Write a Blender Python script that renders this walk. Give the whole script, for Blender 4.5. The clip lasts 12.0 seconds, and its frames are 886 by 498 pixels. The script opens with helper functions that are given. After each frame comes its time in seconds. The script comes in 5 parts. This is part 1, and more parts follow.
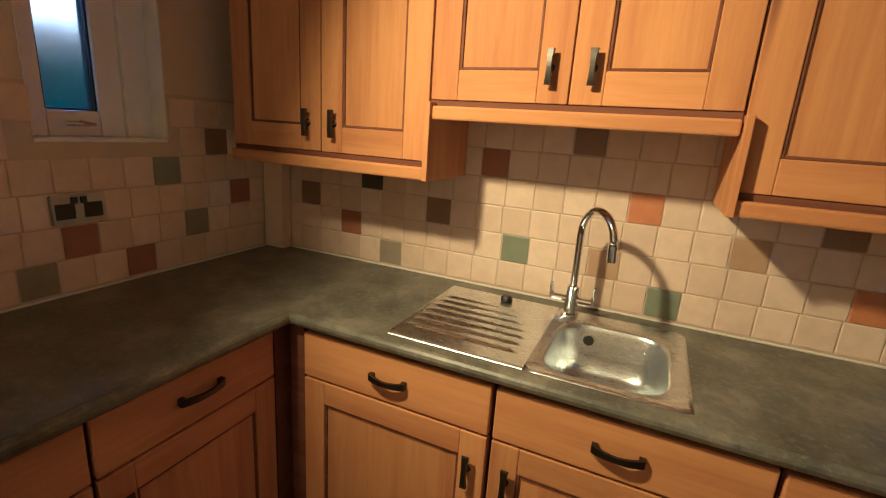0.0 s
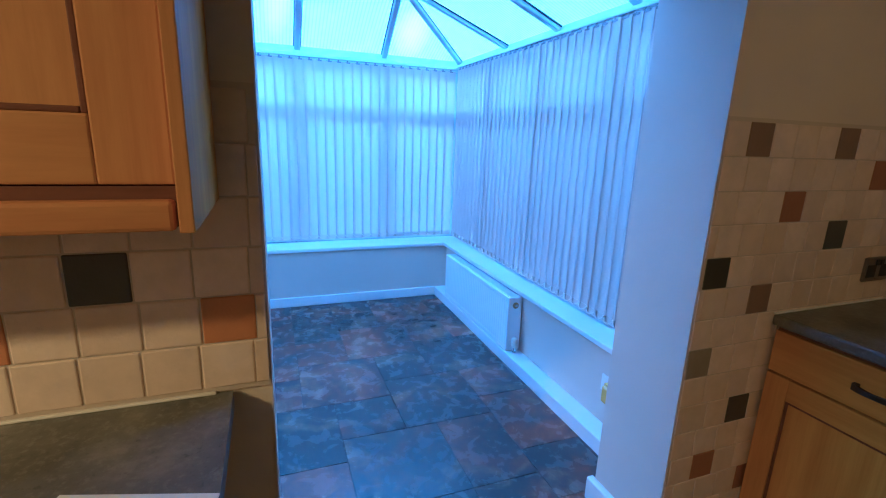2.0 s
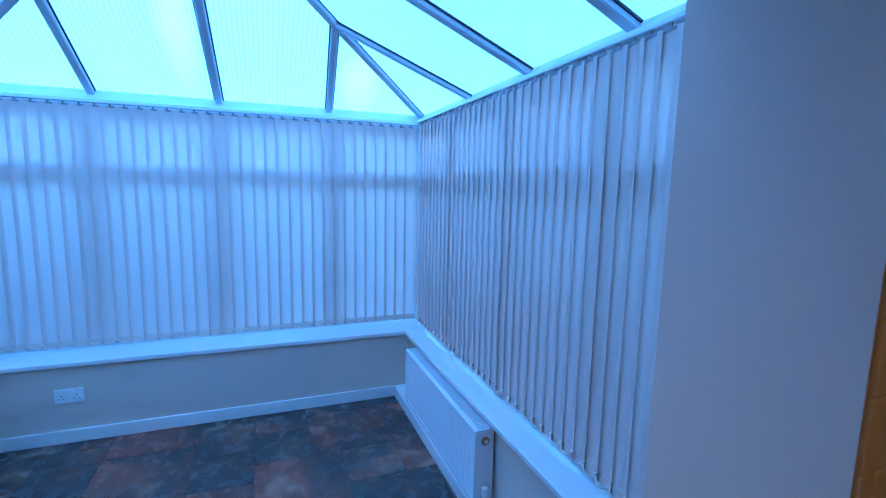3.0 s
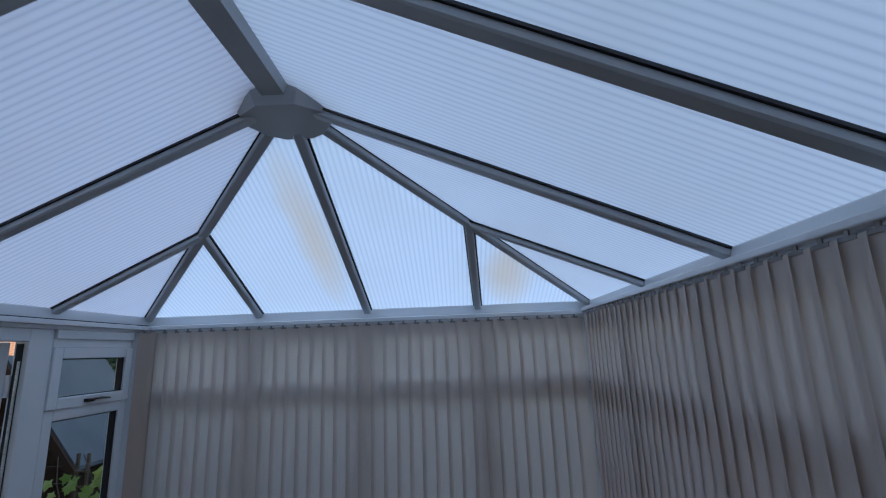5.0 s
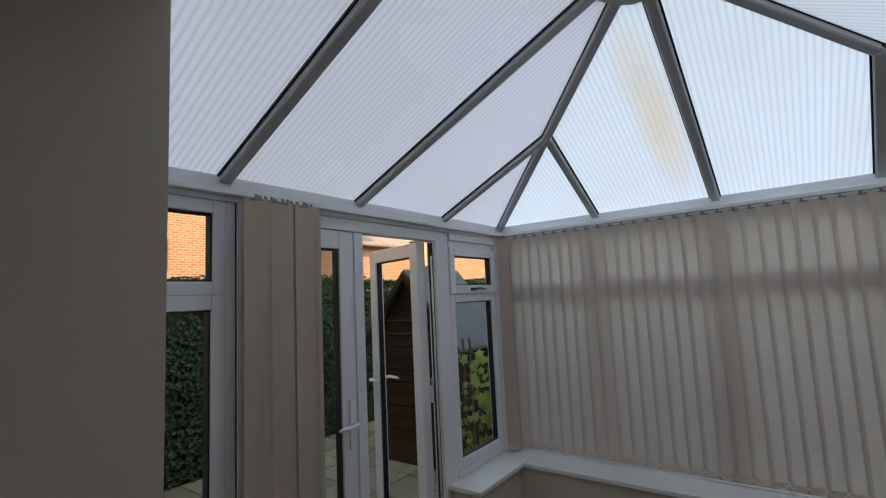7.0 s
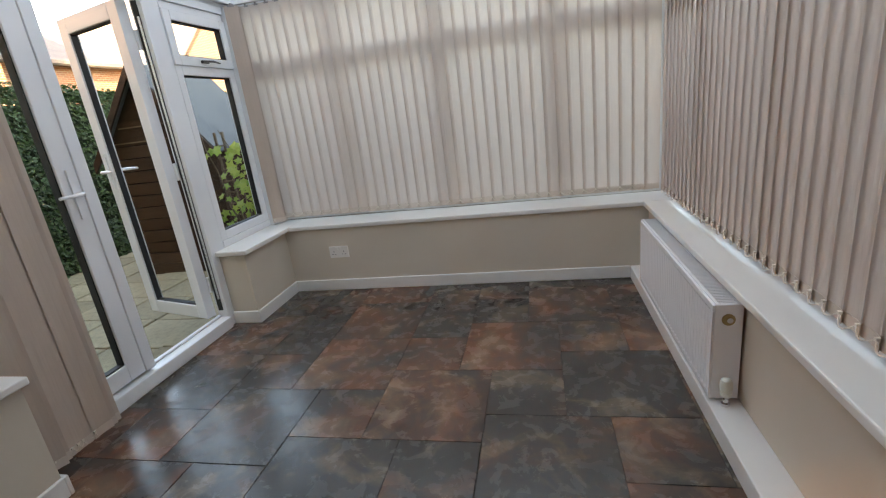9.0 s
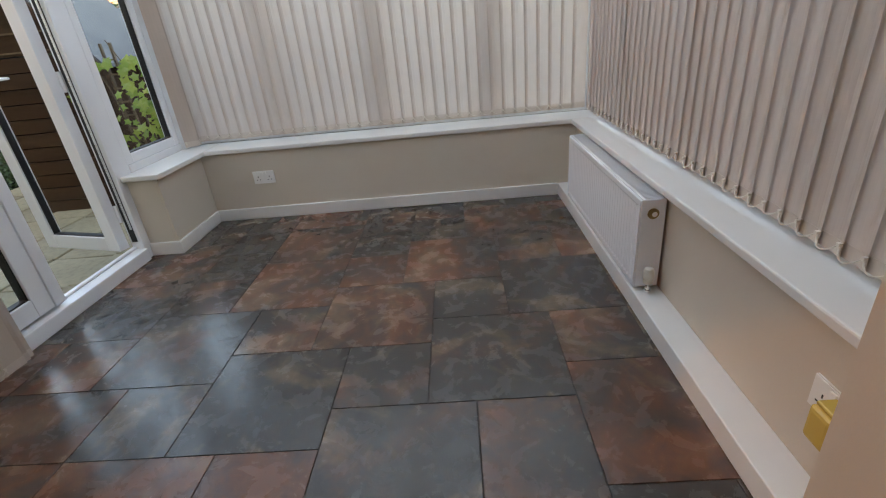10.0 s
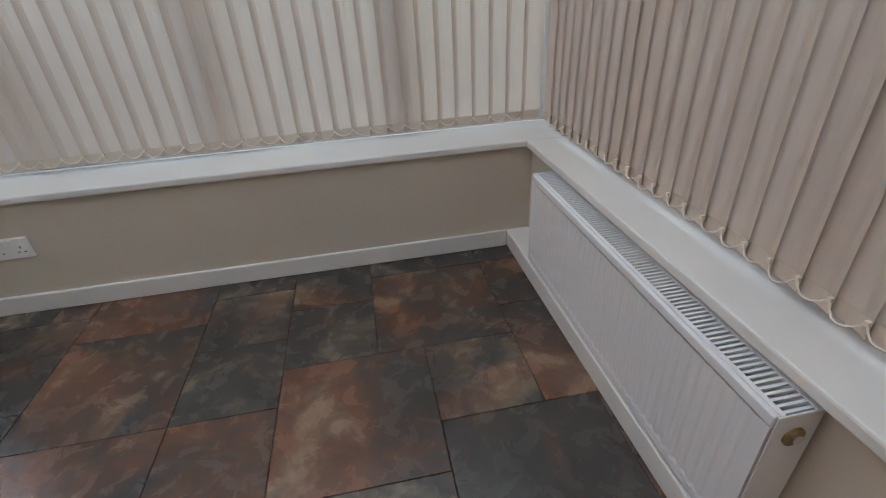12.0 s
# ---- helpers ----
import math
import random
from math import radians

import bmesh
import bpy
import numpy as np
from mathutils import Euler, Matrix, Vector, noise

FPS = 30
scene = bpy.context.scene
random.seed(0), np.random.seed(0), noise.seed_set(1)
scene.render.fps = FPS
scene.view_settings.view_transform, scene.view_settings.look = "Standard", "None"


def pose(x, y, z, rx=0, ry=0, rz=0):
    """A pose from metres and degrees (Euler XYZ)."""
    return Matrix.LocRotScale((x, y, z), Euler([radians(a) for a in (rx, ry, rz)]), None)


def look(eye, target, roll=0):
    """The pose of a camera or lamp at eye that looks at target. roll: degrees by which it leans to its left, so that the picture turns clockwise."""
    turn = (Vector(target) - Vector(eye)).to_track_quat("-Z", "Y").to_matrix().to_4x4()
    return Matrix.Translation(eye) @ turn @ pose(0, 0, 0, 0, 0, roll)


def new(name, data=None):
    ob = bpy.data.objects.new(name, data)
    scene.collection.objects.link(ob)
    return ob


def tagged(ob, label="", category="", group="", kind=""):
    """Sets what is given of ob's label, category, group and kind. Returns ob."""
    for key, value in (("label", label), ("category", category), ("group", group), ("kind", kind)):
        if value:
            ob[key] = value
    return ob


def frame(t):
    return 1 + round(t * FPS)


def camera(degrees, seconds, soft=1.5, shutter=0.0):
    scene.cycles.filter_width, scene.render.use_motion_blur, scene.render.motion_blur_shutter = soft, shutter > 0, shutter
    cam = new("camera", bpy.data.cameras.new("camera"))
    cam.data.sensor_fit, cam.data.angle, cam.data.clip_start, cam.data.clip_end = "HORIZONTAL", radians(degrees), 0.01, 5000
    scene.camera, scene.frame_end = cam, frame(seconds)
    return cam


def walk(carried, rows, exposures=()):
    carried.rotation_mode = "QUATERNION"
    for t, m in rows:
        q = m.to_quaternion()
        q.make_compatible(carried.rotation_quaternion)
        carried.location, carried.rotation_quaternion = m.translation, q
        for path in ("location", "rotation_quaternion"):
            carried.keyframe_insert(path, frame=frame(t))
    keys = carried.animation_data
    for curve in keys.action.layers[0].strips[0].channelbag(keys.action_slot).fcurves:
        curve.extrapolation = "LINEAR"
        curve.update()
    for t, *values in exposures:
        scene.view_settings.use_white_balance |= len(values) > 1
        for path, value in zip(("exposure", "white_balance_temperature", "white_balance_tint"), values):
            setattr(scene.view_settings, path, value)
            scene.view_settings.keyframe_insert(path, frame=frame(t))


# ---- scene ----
cam = camera(87.7, 12.0, soft=1.15)
PATH = [
    (0, (0.038, 0.033, 1.469), (-0.747, 1.802, 0.967), 3.8),
    (0.5, (0.292, -0.047, 1.477), (0.061, 1.88, 0.997), 3.2),
    (1, (0.52, 0.023, 1.481), (0.708, 1.957, 1.007), 2.6),
    (1.5, (0.796, 0.324, 1.465), (1.391, 2.169, 0.974), 2.8),
    (2, (1.144, 0.651, 1.441), (1.833, 2.467, 0.968), 2.1),
    (2.5, (1.414, 1.001, 1.442), (2.129, 2.823, 1.03), 2.0),
    (2.7, (1.526, 1.131, 1.482), (2.244, 2.964, 1.125), 1.7),
    (4.3, (2.008, 1.789, 1.75), (2.433, 3.734, 1.95), -1.0),
    (4.5, (2.036, 1.799, 1.776), (2.351, 3.755, 2.048), -1.4),
    (5, (1.981, 1.817, 1.832), (1.931, 3.77, 2.259), -2.1),
    (5.5, (1.89, 1.8, 1.785), (1.357, 3.645, 2.343), -2.1),
    (6, (1.793, 1.759, 1.776), (0.788, 3.398, 2.327), -1.6),
    (6.5, (1.717, 1.726, 1.711), (0.574, 3.317, 2.111), -1.5),
    (6.7, (1.674, 1.722, 1.672), (0.501, 3.309, 1.995), -1.7),
    (8.3, (1.867, 1.591, 1.221), (0.969, 3.352, 0.916), -5.9),
    (8.5, (1.905, 1.576, 1.202), (1.133, 3.382, 0.825), -6.4),
    (9, (1.993, 1.552, 1.196), (1.57, 3.417, 0.611), -7.2),
    (9.5, (1.988, 1.496, 1.144), (1.731, 3.326, 0.38), -6.2),
    (10, (1.896, 1.496, 1.085), (1.789, 3.3, 0.228), -5.8),
    (10.5, (1.961, 1.754, 1.107), (2.085, 3.531, 0.198), -6.1),
    (11, (2.026, 2.102, 1.122), (2.367, 3.826, 0.166), -6.3),
    (11.5, (2.046, 2.385, 1.092), (2.54, 4.031, 0.07), -4.3),
    (12, (1.938, 2.7, 1.106), (2.213, 4.401, 0.091), -3.3),
]
EXPOSURES = [(0.0, 4.72, 3300, -2), (0.5, 4.68, 3250, -2), (1.0, 4.5, 3250, -2), (1.5, 4.58, 3250, -2), (2.0, 4.42, 3350, -2), (2.5, 4.1, 3350, -2), (2.7, 4.05, 3350, -2), (3.5, 2.9, 4500, 6), (4.3, 2.15, 5700, 10), (5.0, 2.0, 6400, 10), (5.5, 1.97, 6800, 10), (6.7, 2.15, 8500, 11), (8.3, 3.8, 9500, 11), (9.5, 3.8, 9300, 12), (10.5, 3.9, 9200, 12), (11.0, 3.85, 9200, 12), (11.5, 3.70, 9400, 12), (12.0, 3.62, 9400, 12)]
walk(cam, [(t, look(eye, target, roll)) for t, eye, target, roll in PATH], EXPOSURES)

# ---- light ----
world = bpy.data.worlds.new("sky")
world.use_nodes = True
scene.world = world
_wn = world.node_tree.nodes
_sky = _wn.new("ShaderNodeTexSky")
_sky.sky_type = "NISHITA"
_sky.sun_disc = False
_sky.sun_elevation = radians(24)
_sky.sun_rotation = radians(155)
_sky.dust_density = 2.0
world.node_tree.links.new(_sky.outputs[0], _wn["Background"].inputs[0])
_wn["Background"].inputs[1].default_value = 0.15

_sun = bpy.data.lights.new("sun", "SUN")
_sun.energy, _sun.angle, _sun.color = 3.0, radians(0.6), (1.0, 0.86, 0.68)
SUN_DIR = Vector((math.sin(radians(155)) * math.cos(radians(24)), math.cos(radians(155)) * math.cos(radians(24)), math.sin(radians(24))))
_sob = new("sun", _sun)
_sob.matrix_world = look(SUN_DIR * 40, (0, 0, 0))


def spot_light(name, at, target, watts, cone):
    lamp = bpy.data.lights.new(name, "SPOT")
    lamp.energy, lamp.shadow_soft_size, lamp.color = watts, 0.05, (1.0, 0.47, 0.095)
    lamp.spot_size, lamp.spot_blend = radians(cone), 1.0
    ob = new(name, lamp)
    ob.matrix_world = look(at, target)
    return ob


spot_light("unseen_kitchen_spot", (-0.88, 0.17, 2.25), (0.05, 1.5, 1.06), 9.0, 86)
# Added fill light: bounces off the south wall to lift the kitchen's shadows.
spot_light("unseen_kitchen_spot", (0.15, -0.10, 2.25), (-0.3, -1.9, 1.3), 9.0, 120)
# Added spot that brightens the pier tiles without spilling through the opening.
spot_light("unseen_kitchen_spot", (2.70, 0.10, 2.25), (2.75, 1.6, 0.95), 0.75, 110)

# ---- materials ----


class Nodes:
    """A small wrapper to write node materials briefly."""

    def __init__(self, name):
        self.mat = bpy.data.materials.new(name)
        self.mat.use_nodes = True
        self.tree = self.mat.node_tree
        self.bsdf = self.tree.nodes["Principled BSDF"]
        self.out = self.tree.nodes["Material Output"]

    def add(self, kind, **values):
        node = self.tree.nodes.new("ShaderNode" + kind)
        for key, value in values.items():
            node.inputs[key.replace("_", " ")].default_value = value
        return node

    def link(self, a, b):
        self.tree.links.new(a, b)

    def coords(self, scale=(1, 1, 1), turn=(0, 0, 0)):
        tc = self.add("TexCoord")
        mp = self.add("Mapping")
        mp.inputs["Scale"].default_value = scale
        mp.inputs["Rotation"].default_value = turn
        self.link(tc.outputs["Object"], mp.inputs["Vector"])
        return mp.outputs[0]

    def world_coords(self, scale=(1, 1, 1)):
        geo = self.add("NewGeometry")
        mp = self.add("Mapping")
        mp.inputs["Scale"].default_value = scale
        self.link(geo.outputs["Position"], mp.inputs["Vector"])
        return mp.outputs[0]

    def noise(self, vec, scale, detail=4.0, rough=0.55, distort=0.0):
        n = self.add("TexNoise", Scale=scale, Detail=detail, Roughness=rough, Distortion=distort)
        if vec is not None:
            self.link(vec, n.inputs["Vector"])
        return n.outputs["Fac"]

    def ramp(self, fac, stops):
        r = self.add("ValToRGB")
        el = r.color_ramp.elements
        while len(el) < len(stops):
            el.new(0.5)
        for e, (p, c) in zip(el, stops):
            e.position, e.color = p, (*c, 1)
        self.link(fac, r.inputs[0])
        return r.outputs[0]

    def mix(self, fac, a, b, blend="MIX"):
        m = self.tree.nodes.new("ShaderNodeMix")
        m.data_type, m.blend_type = "RGBA", blend
        for sock, v in ((m.inputs[0], fac), (m.inputs[6], a), (m.inputs[7], b)):
            if isinstance(v, (int, float)):
                sock.default_value = v
            elif isinstance(v, tuple):
                sock.default_value = (*v, 1)
            else:
                self.link(v, sock)
        return m.outputs[2]

    def maths(self, op, a, b=0.0):
        m = self.tree.nodes.new("ShaderNodeMath")
        m.operation = op
        for sock, v in zip(m.inputs, (a, b)):
            if isinstance(v, (int, float)):
                sock.default_value = v
            else:
                self.link(v, sock)
        return m.outputs[0]

    def bump(self, height, strength=0.2, distance=0.01):
        b = self.add("Bump", Strength=strength, Distance=distance)
        self.link(height, b.inputs["Height"])
        self.link(b.outputs[0], self.bsdf.inputs["Normal"])

    def finish(self, color=None, rough=0.5, metal=0.0):
        if color is not None:
            if isinstance(color, tuple):
                self.bsdf.inputs["Base Color"].default_value = (*color, 1)
            else:
                self.link(color, self.bsdf.inputs["Base Color"])
        if isinstance(rough, (int, float)):
            self.bsdf.inputs["Roughness"].default_value = rough
        else:
            self.link(rough, self.bsdf.inputs["Roughness"])
        self.bsdf.inputs["Metallic"].default_value = metal
        return self.mat


def painted(name, color, rough=0.5, wear=0.06, bump=0.05, scale=9.0):
    n = Nodes(name)
    v = n.world_coords()
    big, fine = n.noise(v, 1.7, 3), n.noise(v, scale * 12, 3)
    dark = tuple(c * (1 - 2.2 * wear) for c in color)
    col = n.mix(n.ramp(big, [(0.35, (0, 0, 0)), (0.75, (1, 1, 1))]), color, dark)
    n.bump(fine, bump, 0.003)
    return n.finish(col, rough)


def wood(name, axis, light=(0.60, 0.30, 0.028), dark=(0.43, 0.18, 0.015)):
    """Honey pine; axis is the way the grain runs."""
    n = Nodes(name)
    s = [14.0, 14.0, 14.0]
    s[axis] = 0.9
    oi = n.add("ObjectInfo")
    v0 = n.world_coords(tuple(s))
    add = n.tree.nodes.new("ShaderNodeVectorMath")
    add.operation = "ADD"
    n.link(v0, add.inputs[0])
    comb = n.add("CombineXYZ")
    for i in range(3):
        n.link(n.maths("MULTIPLY", oi.outputs["Random"], 37.0 + 11 * i), comb.inputs[i])
    n.link(comb.outputs[0], add.inputs[1])
    v = add.outputs[0]
    broad = n.noise(v, 0.8, 4, 0.5, 0.8)
    grain = n.noise(v, 5.0, 6, 0.7, 0.3)
    col = n.ramp(broad, [(0.3, dark), (0.55, light), (0.8, tuple(min(1, c * 1.12) for c in light))])
    col = n.mix(0.35, col, n.ramp(grain, [(0.35, dark), (0.6, light)]))
    knots = n.add("TexVoronoi", Scale=0.42)
    n.link(v, knots.inputs["Vector"])
    kn = n.ramp(knots.outputs["Distance"], [(0.0, (1, 1, 1)), (0.05, (0.8, 0.8, 0.8)), (0.10, (0, 0, 0))])
    col = n.mix(kn, col, (0.20, 0.08, 0.025))
    tint = n.ramp(oi.outputs["Random"], [(0.0, (0.88, 0.86, 0.84)), (1.0, (1.06, 1.05, 1.04))])
    col = n.mix(1.0, col, tint, "MULTIPLY")
    n.bump(grain, 0.08, 0.004)
    n.bsdf.inputs["Specular IOR Level"].default_value = 0.1
    return n.finish(col, 0.55)


def tile_mat(name, a, b, rough=0.45):
    """Tumbled stone-look tile; every piece has its own shade."""
    n = Nodes(name)
    oi = n.add("ObjectInfo")
    v = n.world_coords()
    col = n.mix(oi.outputs["Random"], a, b)
    cloud = n.noise(v, 16, 5, 0.6)
    col = n.mix(n.maths("MULTIPLY", n.ramp(cloud, [(0.4, (0, 0, 0)), (0.8, (1, 1, 1))]), 0.45), col, tuple(c * 0.72 for c in b))
    pits = n.noise(v, 85, 4, 0.7)
    h = n.mix(0.5, cloud, pits)
    n.bump(h, 0.35, 0.006)
    return n.finish(col, rough)


def slate_floor(name):
    """Riven slate pattern with rust and tan clouds, shade set tile by tile."""
    n = Nodes(name)
    oi = n.add("ObjectInfo")
    geo = n.add("NewGeometry")
    shift = n.tree.nodes.new("ShaderNodeVectorMath")
    shift.operation = "ADD"
    comb = n.add("CombineXYZ")
    n.link(n.maths("MULTIPLY", oi.outputs["Random"], 91.0), comb.inputs[0])
    n.link(n.maths("MULTIPLY", oi.outputs["Random"], 53.0), comb.inputs[1])
    n.link(geo.outputs["Position"], shift.inputs[0])
    n.link(comb.outputs[0], shift.inputs[1])
    v = shift.outputs[0]
    a = n.noise(v, 2.4, 6, 0.55, 0.6)
    b = n.noise(v, 3.0, 8, 0.58, 1.1)
    c = n.noise(v, 11, 6, 0.62, 0.5)
    d = n.noise(v, 4.6, 5, 0.50, 1.6)
    tone = n.noise(v, 1.3, 3, 0.5)
    base = n.mix(tone, (0.036, 0.035, 0.035), (0.082, 0.069, 0.058))
    rust = n.ramp(n.maths("ADD", a, n.maths("MULTIPLY", n.maths("SUBTRACT", oi.outputs["Random"], 0.5), 0.26)), [(0.47, (0, 0, 0)), (0.66, (1, 1, 1))])
    col = n.mix(n.maths("MULTIPLY", rust, 0.75), base, (0.235, 0.090, 0.048))
    tan = n.ramp(n.maths("ADD", b, n.maths("MULTIPLY", n.maths("SUBTRACT", a, 0.5), 0.5)), [(0.54, (0, 0, 0)), (0.64, (0.7, 0.7, 0.7)), (0.76, (1, 1, 1))])
    col = n.mix(n.maths("MULTIPLY", tan, 0.42), col, (0.38, 0.27, 0.175))
    edge = n.ramp(d, [(0.50, (0, 0, 0)), (0.535, (1, 1, 1)), (0.545, (1, 1, 1)), (0.60, (0, 0, 0))])
    col = n.mix(n.maths("MULTIPLY", n.maths("MULTIPLY", edge, tan), 0.35), col, (0.42, 0.33, 0.24))
    col = n.mix(n.ramp(c, [(0.36, (0.5, 0.5, 0.5)), (0.56, (0, 0, 0))]), col, (0.036, 0.034, 0.033))
    h = n.mix(0.30, n.mix(0.5, d, b), c)
    n.bump(h, 0.32, 0.012)
    return n.finish(col, n.ramp(c, [(0.3, (0.17, 0.17, 0.17)), (0.7, (0.34, 0.34, 0.34))]))


def worktop_mat(name):
    n = Nodes(name)
    v = n.world_coords()
    a, b = n.noise(v, 7, 6, 0.6), n.noise(v, 60, 5, 0.7)
    col = n.ramp(a, [(0.30, (0.075, 0.073, 0.058)), (0.55, (0.145, 0.137, 0.106)), (0.70, (0.25, 0.225, 0.168))])
    col = n.mix(n.ramp(b, [(0.52, (0, 0, 0)), (0.70, (0.7, 0.7, 0.7))]), col, (0.24, 0.23, 0.165))
    col = n.mix(n.ramp(b, [(0.28, (0.8, 0.8, 0.8)), (0.42, (0, 0, 0))]), col, (0.055, 0.062, 0.050))
    n.bump(b, 0.12, 0.002)
    return n.finish(col, 0.36)


def metal(name, color, rough, bump=0.0, stretch=(1, 1, 1)):
    n = Nodes(name)
    v = n.world_coords(stretch)
    f = n.noise(v, 40, 4)
    if bump:
        n.bump(f, bump, 0.002)
    return n.finish(color, n.ramp(f, [(0.3, (rough * 0.75,) * 3), (0.7, (rough * 1.3,) * 3)]), 1.0)


def fabric(name, color, through_light=0.5, hem=False):
    """Woven blind cloth that lets light through."""
    n = Nodes(name)
    v = n.world_coords((1, 1, 0.06))
    weave = n.noise(v, 260, 3)
    slub = n.noise(n.world_coords((4, 4, 0.5)), 5, 3)
    col = n.mix(n.ramp(weave, [(0.3, (0, 0, 0)), (0.7, (1, 1, 1))]), tuple(c * 0.95 for c in color), color)
    col = n.mix(n.maths("MULTIPLY", slub, 0.10), col, tuple(c * 0.8 for c in color))
    n.bump(weave, 0.15, 0.001)
    n.finish(col, 0.85)
    n.bsdf.inputs["Specular IOR Level"].default_value = 0.1
    tr = n.add("BsdfTranslucent")
    tr.inputs["Color"].default_value = (0.74, 0.66, 0.62, 1)
    mx = n.add("MixShader")
    mx.inputs[0].default_value = through_light
    n.link(n.bsdf.outputs[0], mx.inputs[1])
    n.link(tr.outputs[0], mx.inputs[2])
    n.link(mx.outputs[0], n.out.inputs["Surface"])
    return n.mat


def polycarbonate(name, across, streaks=()):
    """Opal multiwall sheet; the webs run square to the axis given; streaks are (x, y, half width, half length) of rust runs."""
    n = Nodes(name)
    geo = n.add("NewGeometry")
    sep = n.add("SeparateXYZ")
    n.link(geo.outputs["Position"], sep.inputs[0])
    w = n.maths("SINE", n.maths("MULTIPLY", sep.outputs[across], 2 * math.pi / 0.026))
    web = n.ramp(n.maths("ADD", n.maths("MULTIPLY", w, 0.5), 0.5), [(0.0, (0.79, 0.81, 0.84)), (0.30, (0.90, 0.91, 0.92)), (1.0, (0.95, 0.96, 0.97))])
    cloud = n.noise(n.world_coords(), 1.6, 5, 0.6)
    col = n.mix(n.ramp(cloud, [(0.45, (0, 0, 0)), (0.80, (0.5, 0.5, 0.5))]), web, (0.84, 0.82, 0.80))
    for x, y, hw, hl in streaks:
        wob = n.maths("ADD", n.maths("SUBTRACT", sep.outputs[0], x), n.maths("MULTIPLY", n.maths("SUBTRACT", cloud, 0.5), 0.16))
        a = n.maths("DIVIDE", wob, hw)
        b = n.maths("DIVIDE", n.maths("SUBTRACT", sep.outputs[1], y), hl)
        r2 = n.maths("ADD", n.maths("MULTIPLY", a, a), n.maths("MULTIPLY", b, b))
        col = n.mix(n.ramp(r2, [(0.0, (0.55, 0.55, 0.55)), (0.3, (0.35, 0.35, 0.35)), (1.0, (0, 0, 0))]), col, (0.90, 0.74, 0.58))
    n.finish(col, 0.28)
    tr = n.add("BsdfTranslucent")
    n.link(col, tr.inputs["Color"])
    mx = n.add("MixShader")
    mx.inputs[0].default_value = 0.86
    n.link(n.bsdf.outputs[0], mx.inputs[1])
    n.link(tr.outputs[0], mx.inputs[2])
    n.link(mx.outputs[0], n.out.inputs["Surface"])
    return n.mat


def glass(name, tint=(0.96, 0.98, 0.97), rough=0.0):
    n = Nodes(name)
    n.finish(tint, rough)
    n.bsdf.inputs["Transmission Weight"].default_value = 1.0
    n.bsdf.inputs["IOR"].default_value = 1.1
    return n.mat


def leaf_mat(name, a, b, trans=0.3):
    n = Nodes(name)
    geo = n.add("NewGeometry")
    col = n.mix(geo.outputs["Random Per Island"], a, b)
    n.finish(col, 0.5)
    tr = n.add("BsdfTranslucent")
    n.link(col, tr.inputs["Color"])
    mx = n.add("MixShader")
    mx.inputs[0].default_value = trans
    n.link(n.bsdf.outputs[0], mx.inputs[1])
    n.link(tr.outputs[0], mx.inputs[2])
    n.link(mx.outputs[0], n.out.inputs["Surface"])
    return n.mat


def brick_mat(name):
    """Far brickwork: courses and joints of real size on walls too far off to pick bricks apart."""
    n = Nodes(name)
    geo = n.add("NewGeometry")
    sep = n.add("SeparateXYZ")
    n.link(geo.outputs["Position"], sep.inputs[0])
    comb = n.add("CombineXYZ")
    n.link(n.maths("ADD", sep.outputs[0], sep.outputs[1]), comb.inputs[0])
    n.link(sep.outputs[2], comb.inputs[1])
    bt = n.add("TexBrick", Scale=1.0, Mortar_Size=0.012, Brick_Width=0.225, Row_Height=0.075)
    bt.inputs["Color1"].default_value = (0.30, 0.115, 0.055, 1)
    bt.inputs["Color2"].default_value = (0.19, 0.065, 0.035, 1)
    bt.inputs["Mortar"].default_value = (0.33, 0.27, 0.20, 1)
    n.link(comb.outputs[0], bt.inputs["Vector"])
    v = n.world_coords()
    col = n.mix(n.maths("MULTIPLY", n.noise(v, 0.8, 5), 0.5), bt.outputs["Color"], (0.20, 0.085, 0.05))
    n.bump(bt.outputs["Fac"], -0.4, 0.01)
    return n.finish(col, 0.85)


def stone(name, a, b, scale=3.0, rough=0.8, bump=0.4):
    n = Nodes(name)
    oi = n.add("ObjectInfo")
    v = n.world_coords()
    big, fine = n.noise(v, scale, 6, 0.65), n.noise(v, scale * 14, 5, 0.7)
    col = n.mix(n.ramp(big, [(0.3, (0, 0, 0)), (0.7, (1, 1, 1))]), a, b)
    col = n.mix(n.ramp(fine, [(0.3, (0.5, 0.5, 0.5)), (0.55, (0, 0, 0))]), col, tuple(c * 0.55 for c in a))
    col = n.mix(1.0, col, n.ramp(oi.outputs["Random"], [(0, (0.78, 0.78, 0.78)), (1, (1.1, 1.1, 1.1))]), "MULTIPLY")
    n.bump(n.mix(0.5, big, fine), bump, 0.01)
    return n.finish(col, rough)


M_WALL = painted("plaster_stone", (0.62, 0.55, 0.46), 0.8, 0.03, 0.10)
M_KWALL = painted("plaster_cream", (0.66, 0.55, 0.40), 0.8, 0.04, 0.10)
M_CEIL = painted("ceiling_white", (0.78, 0.77, 0.74), 0.85, 0.03, 0.08)
M_WHITE = painted("gloss_white_paint", (0.78, 0.77, 0.74), 0.30, 0.04, 0.05)
M_UPVC = painted("white_upvc", (0.80, 0.81, 0.82), 0.25, 0.03, 0.02)
M_BEAM = painted("roof_bar_grey", (0.50, 0.51, 0.52), 0.45, 0.06, 0.04)
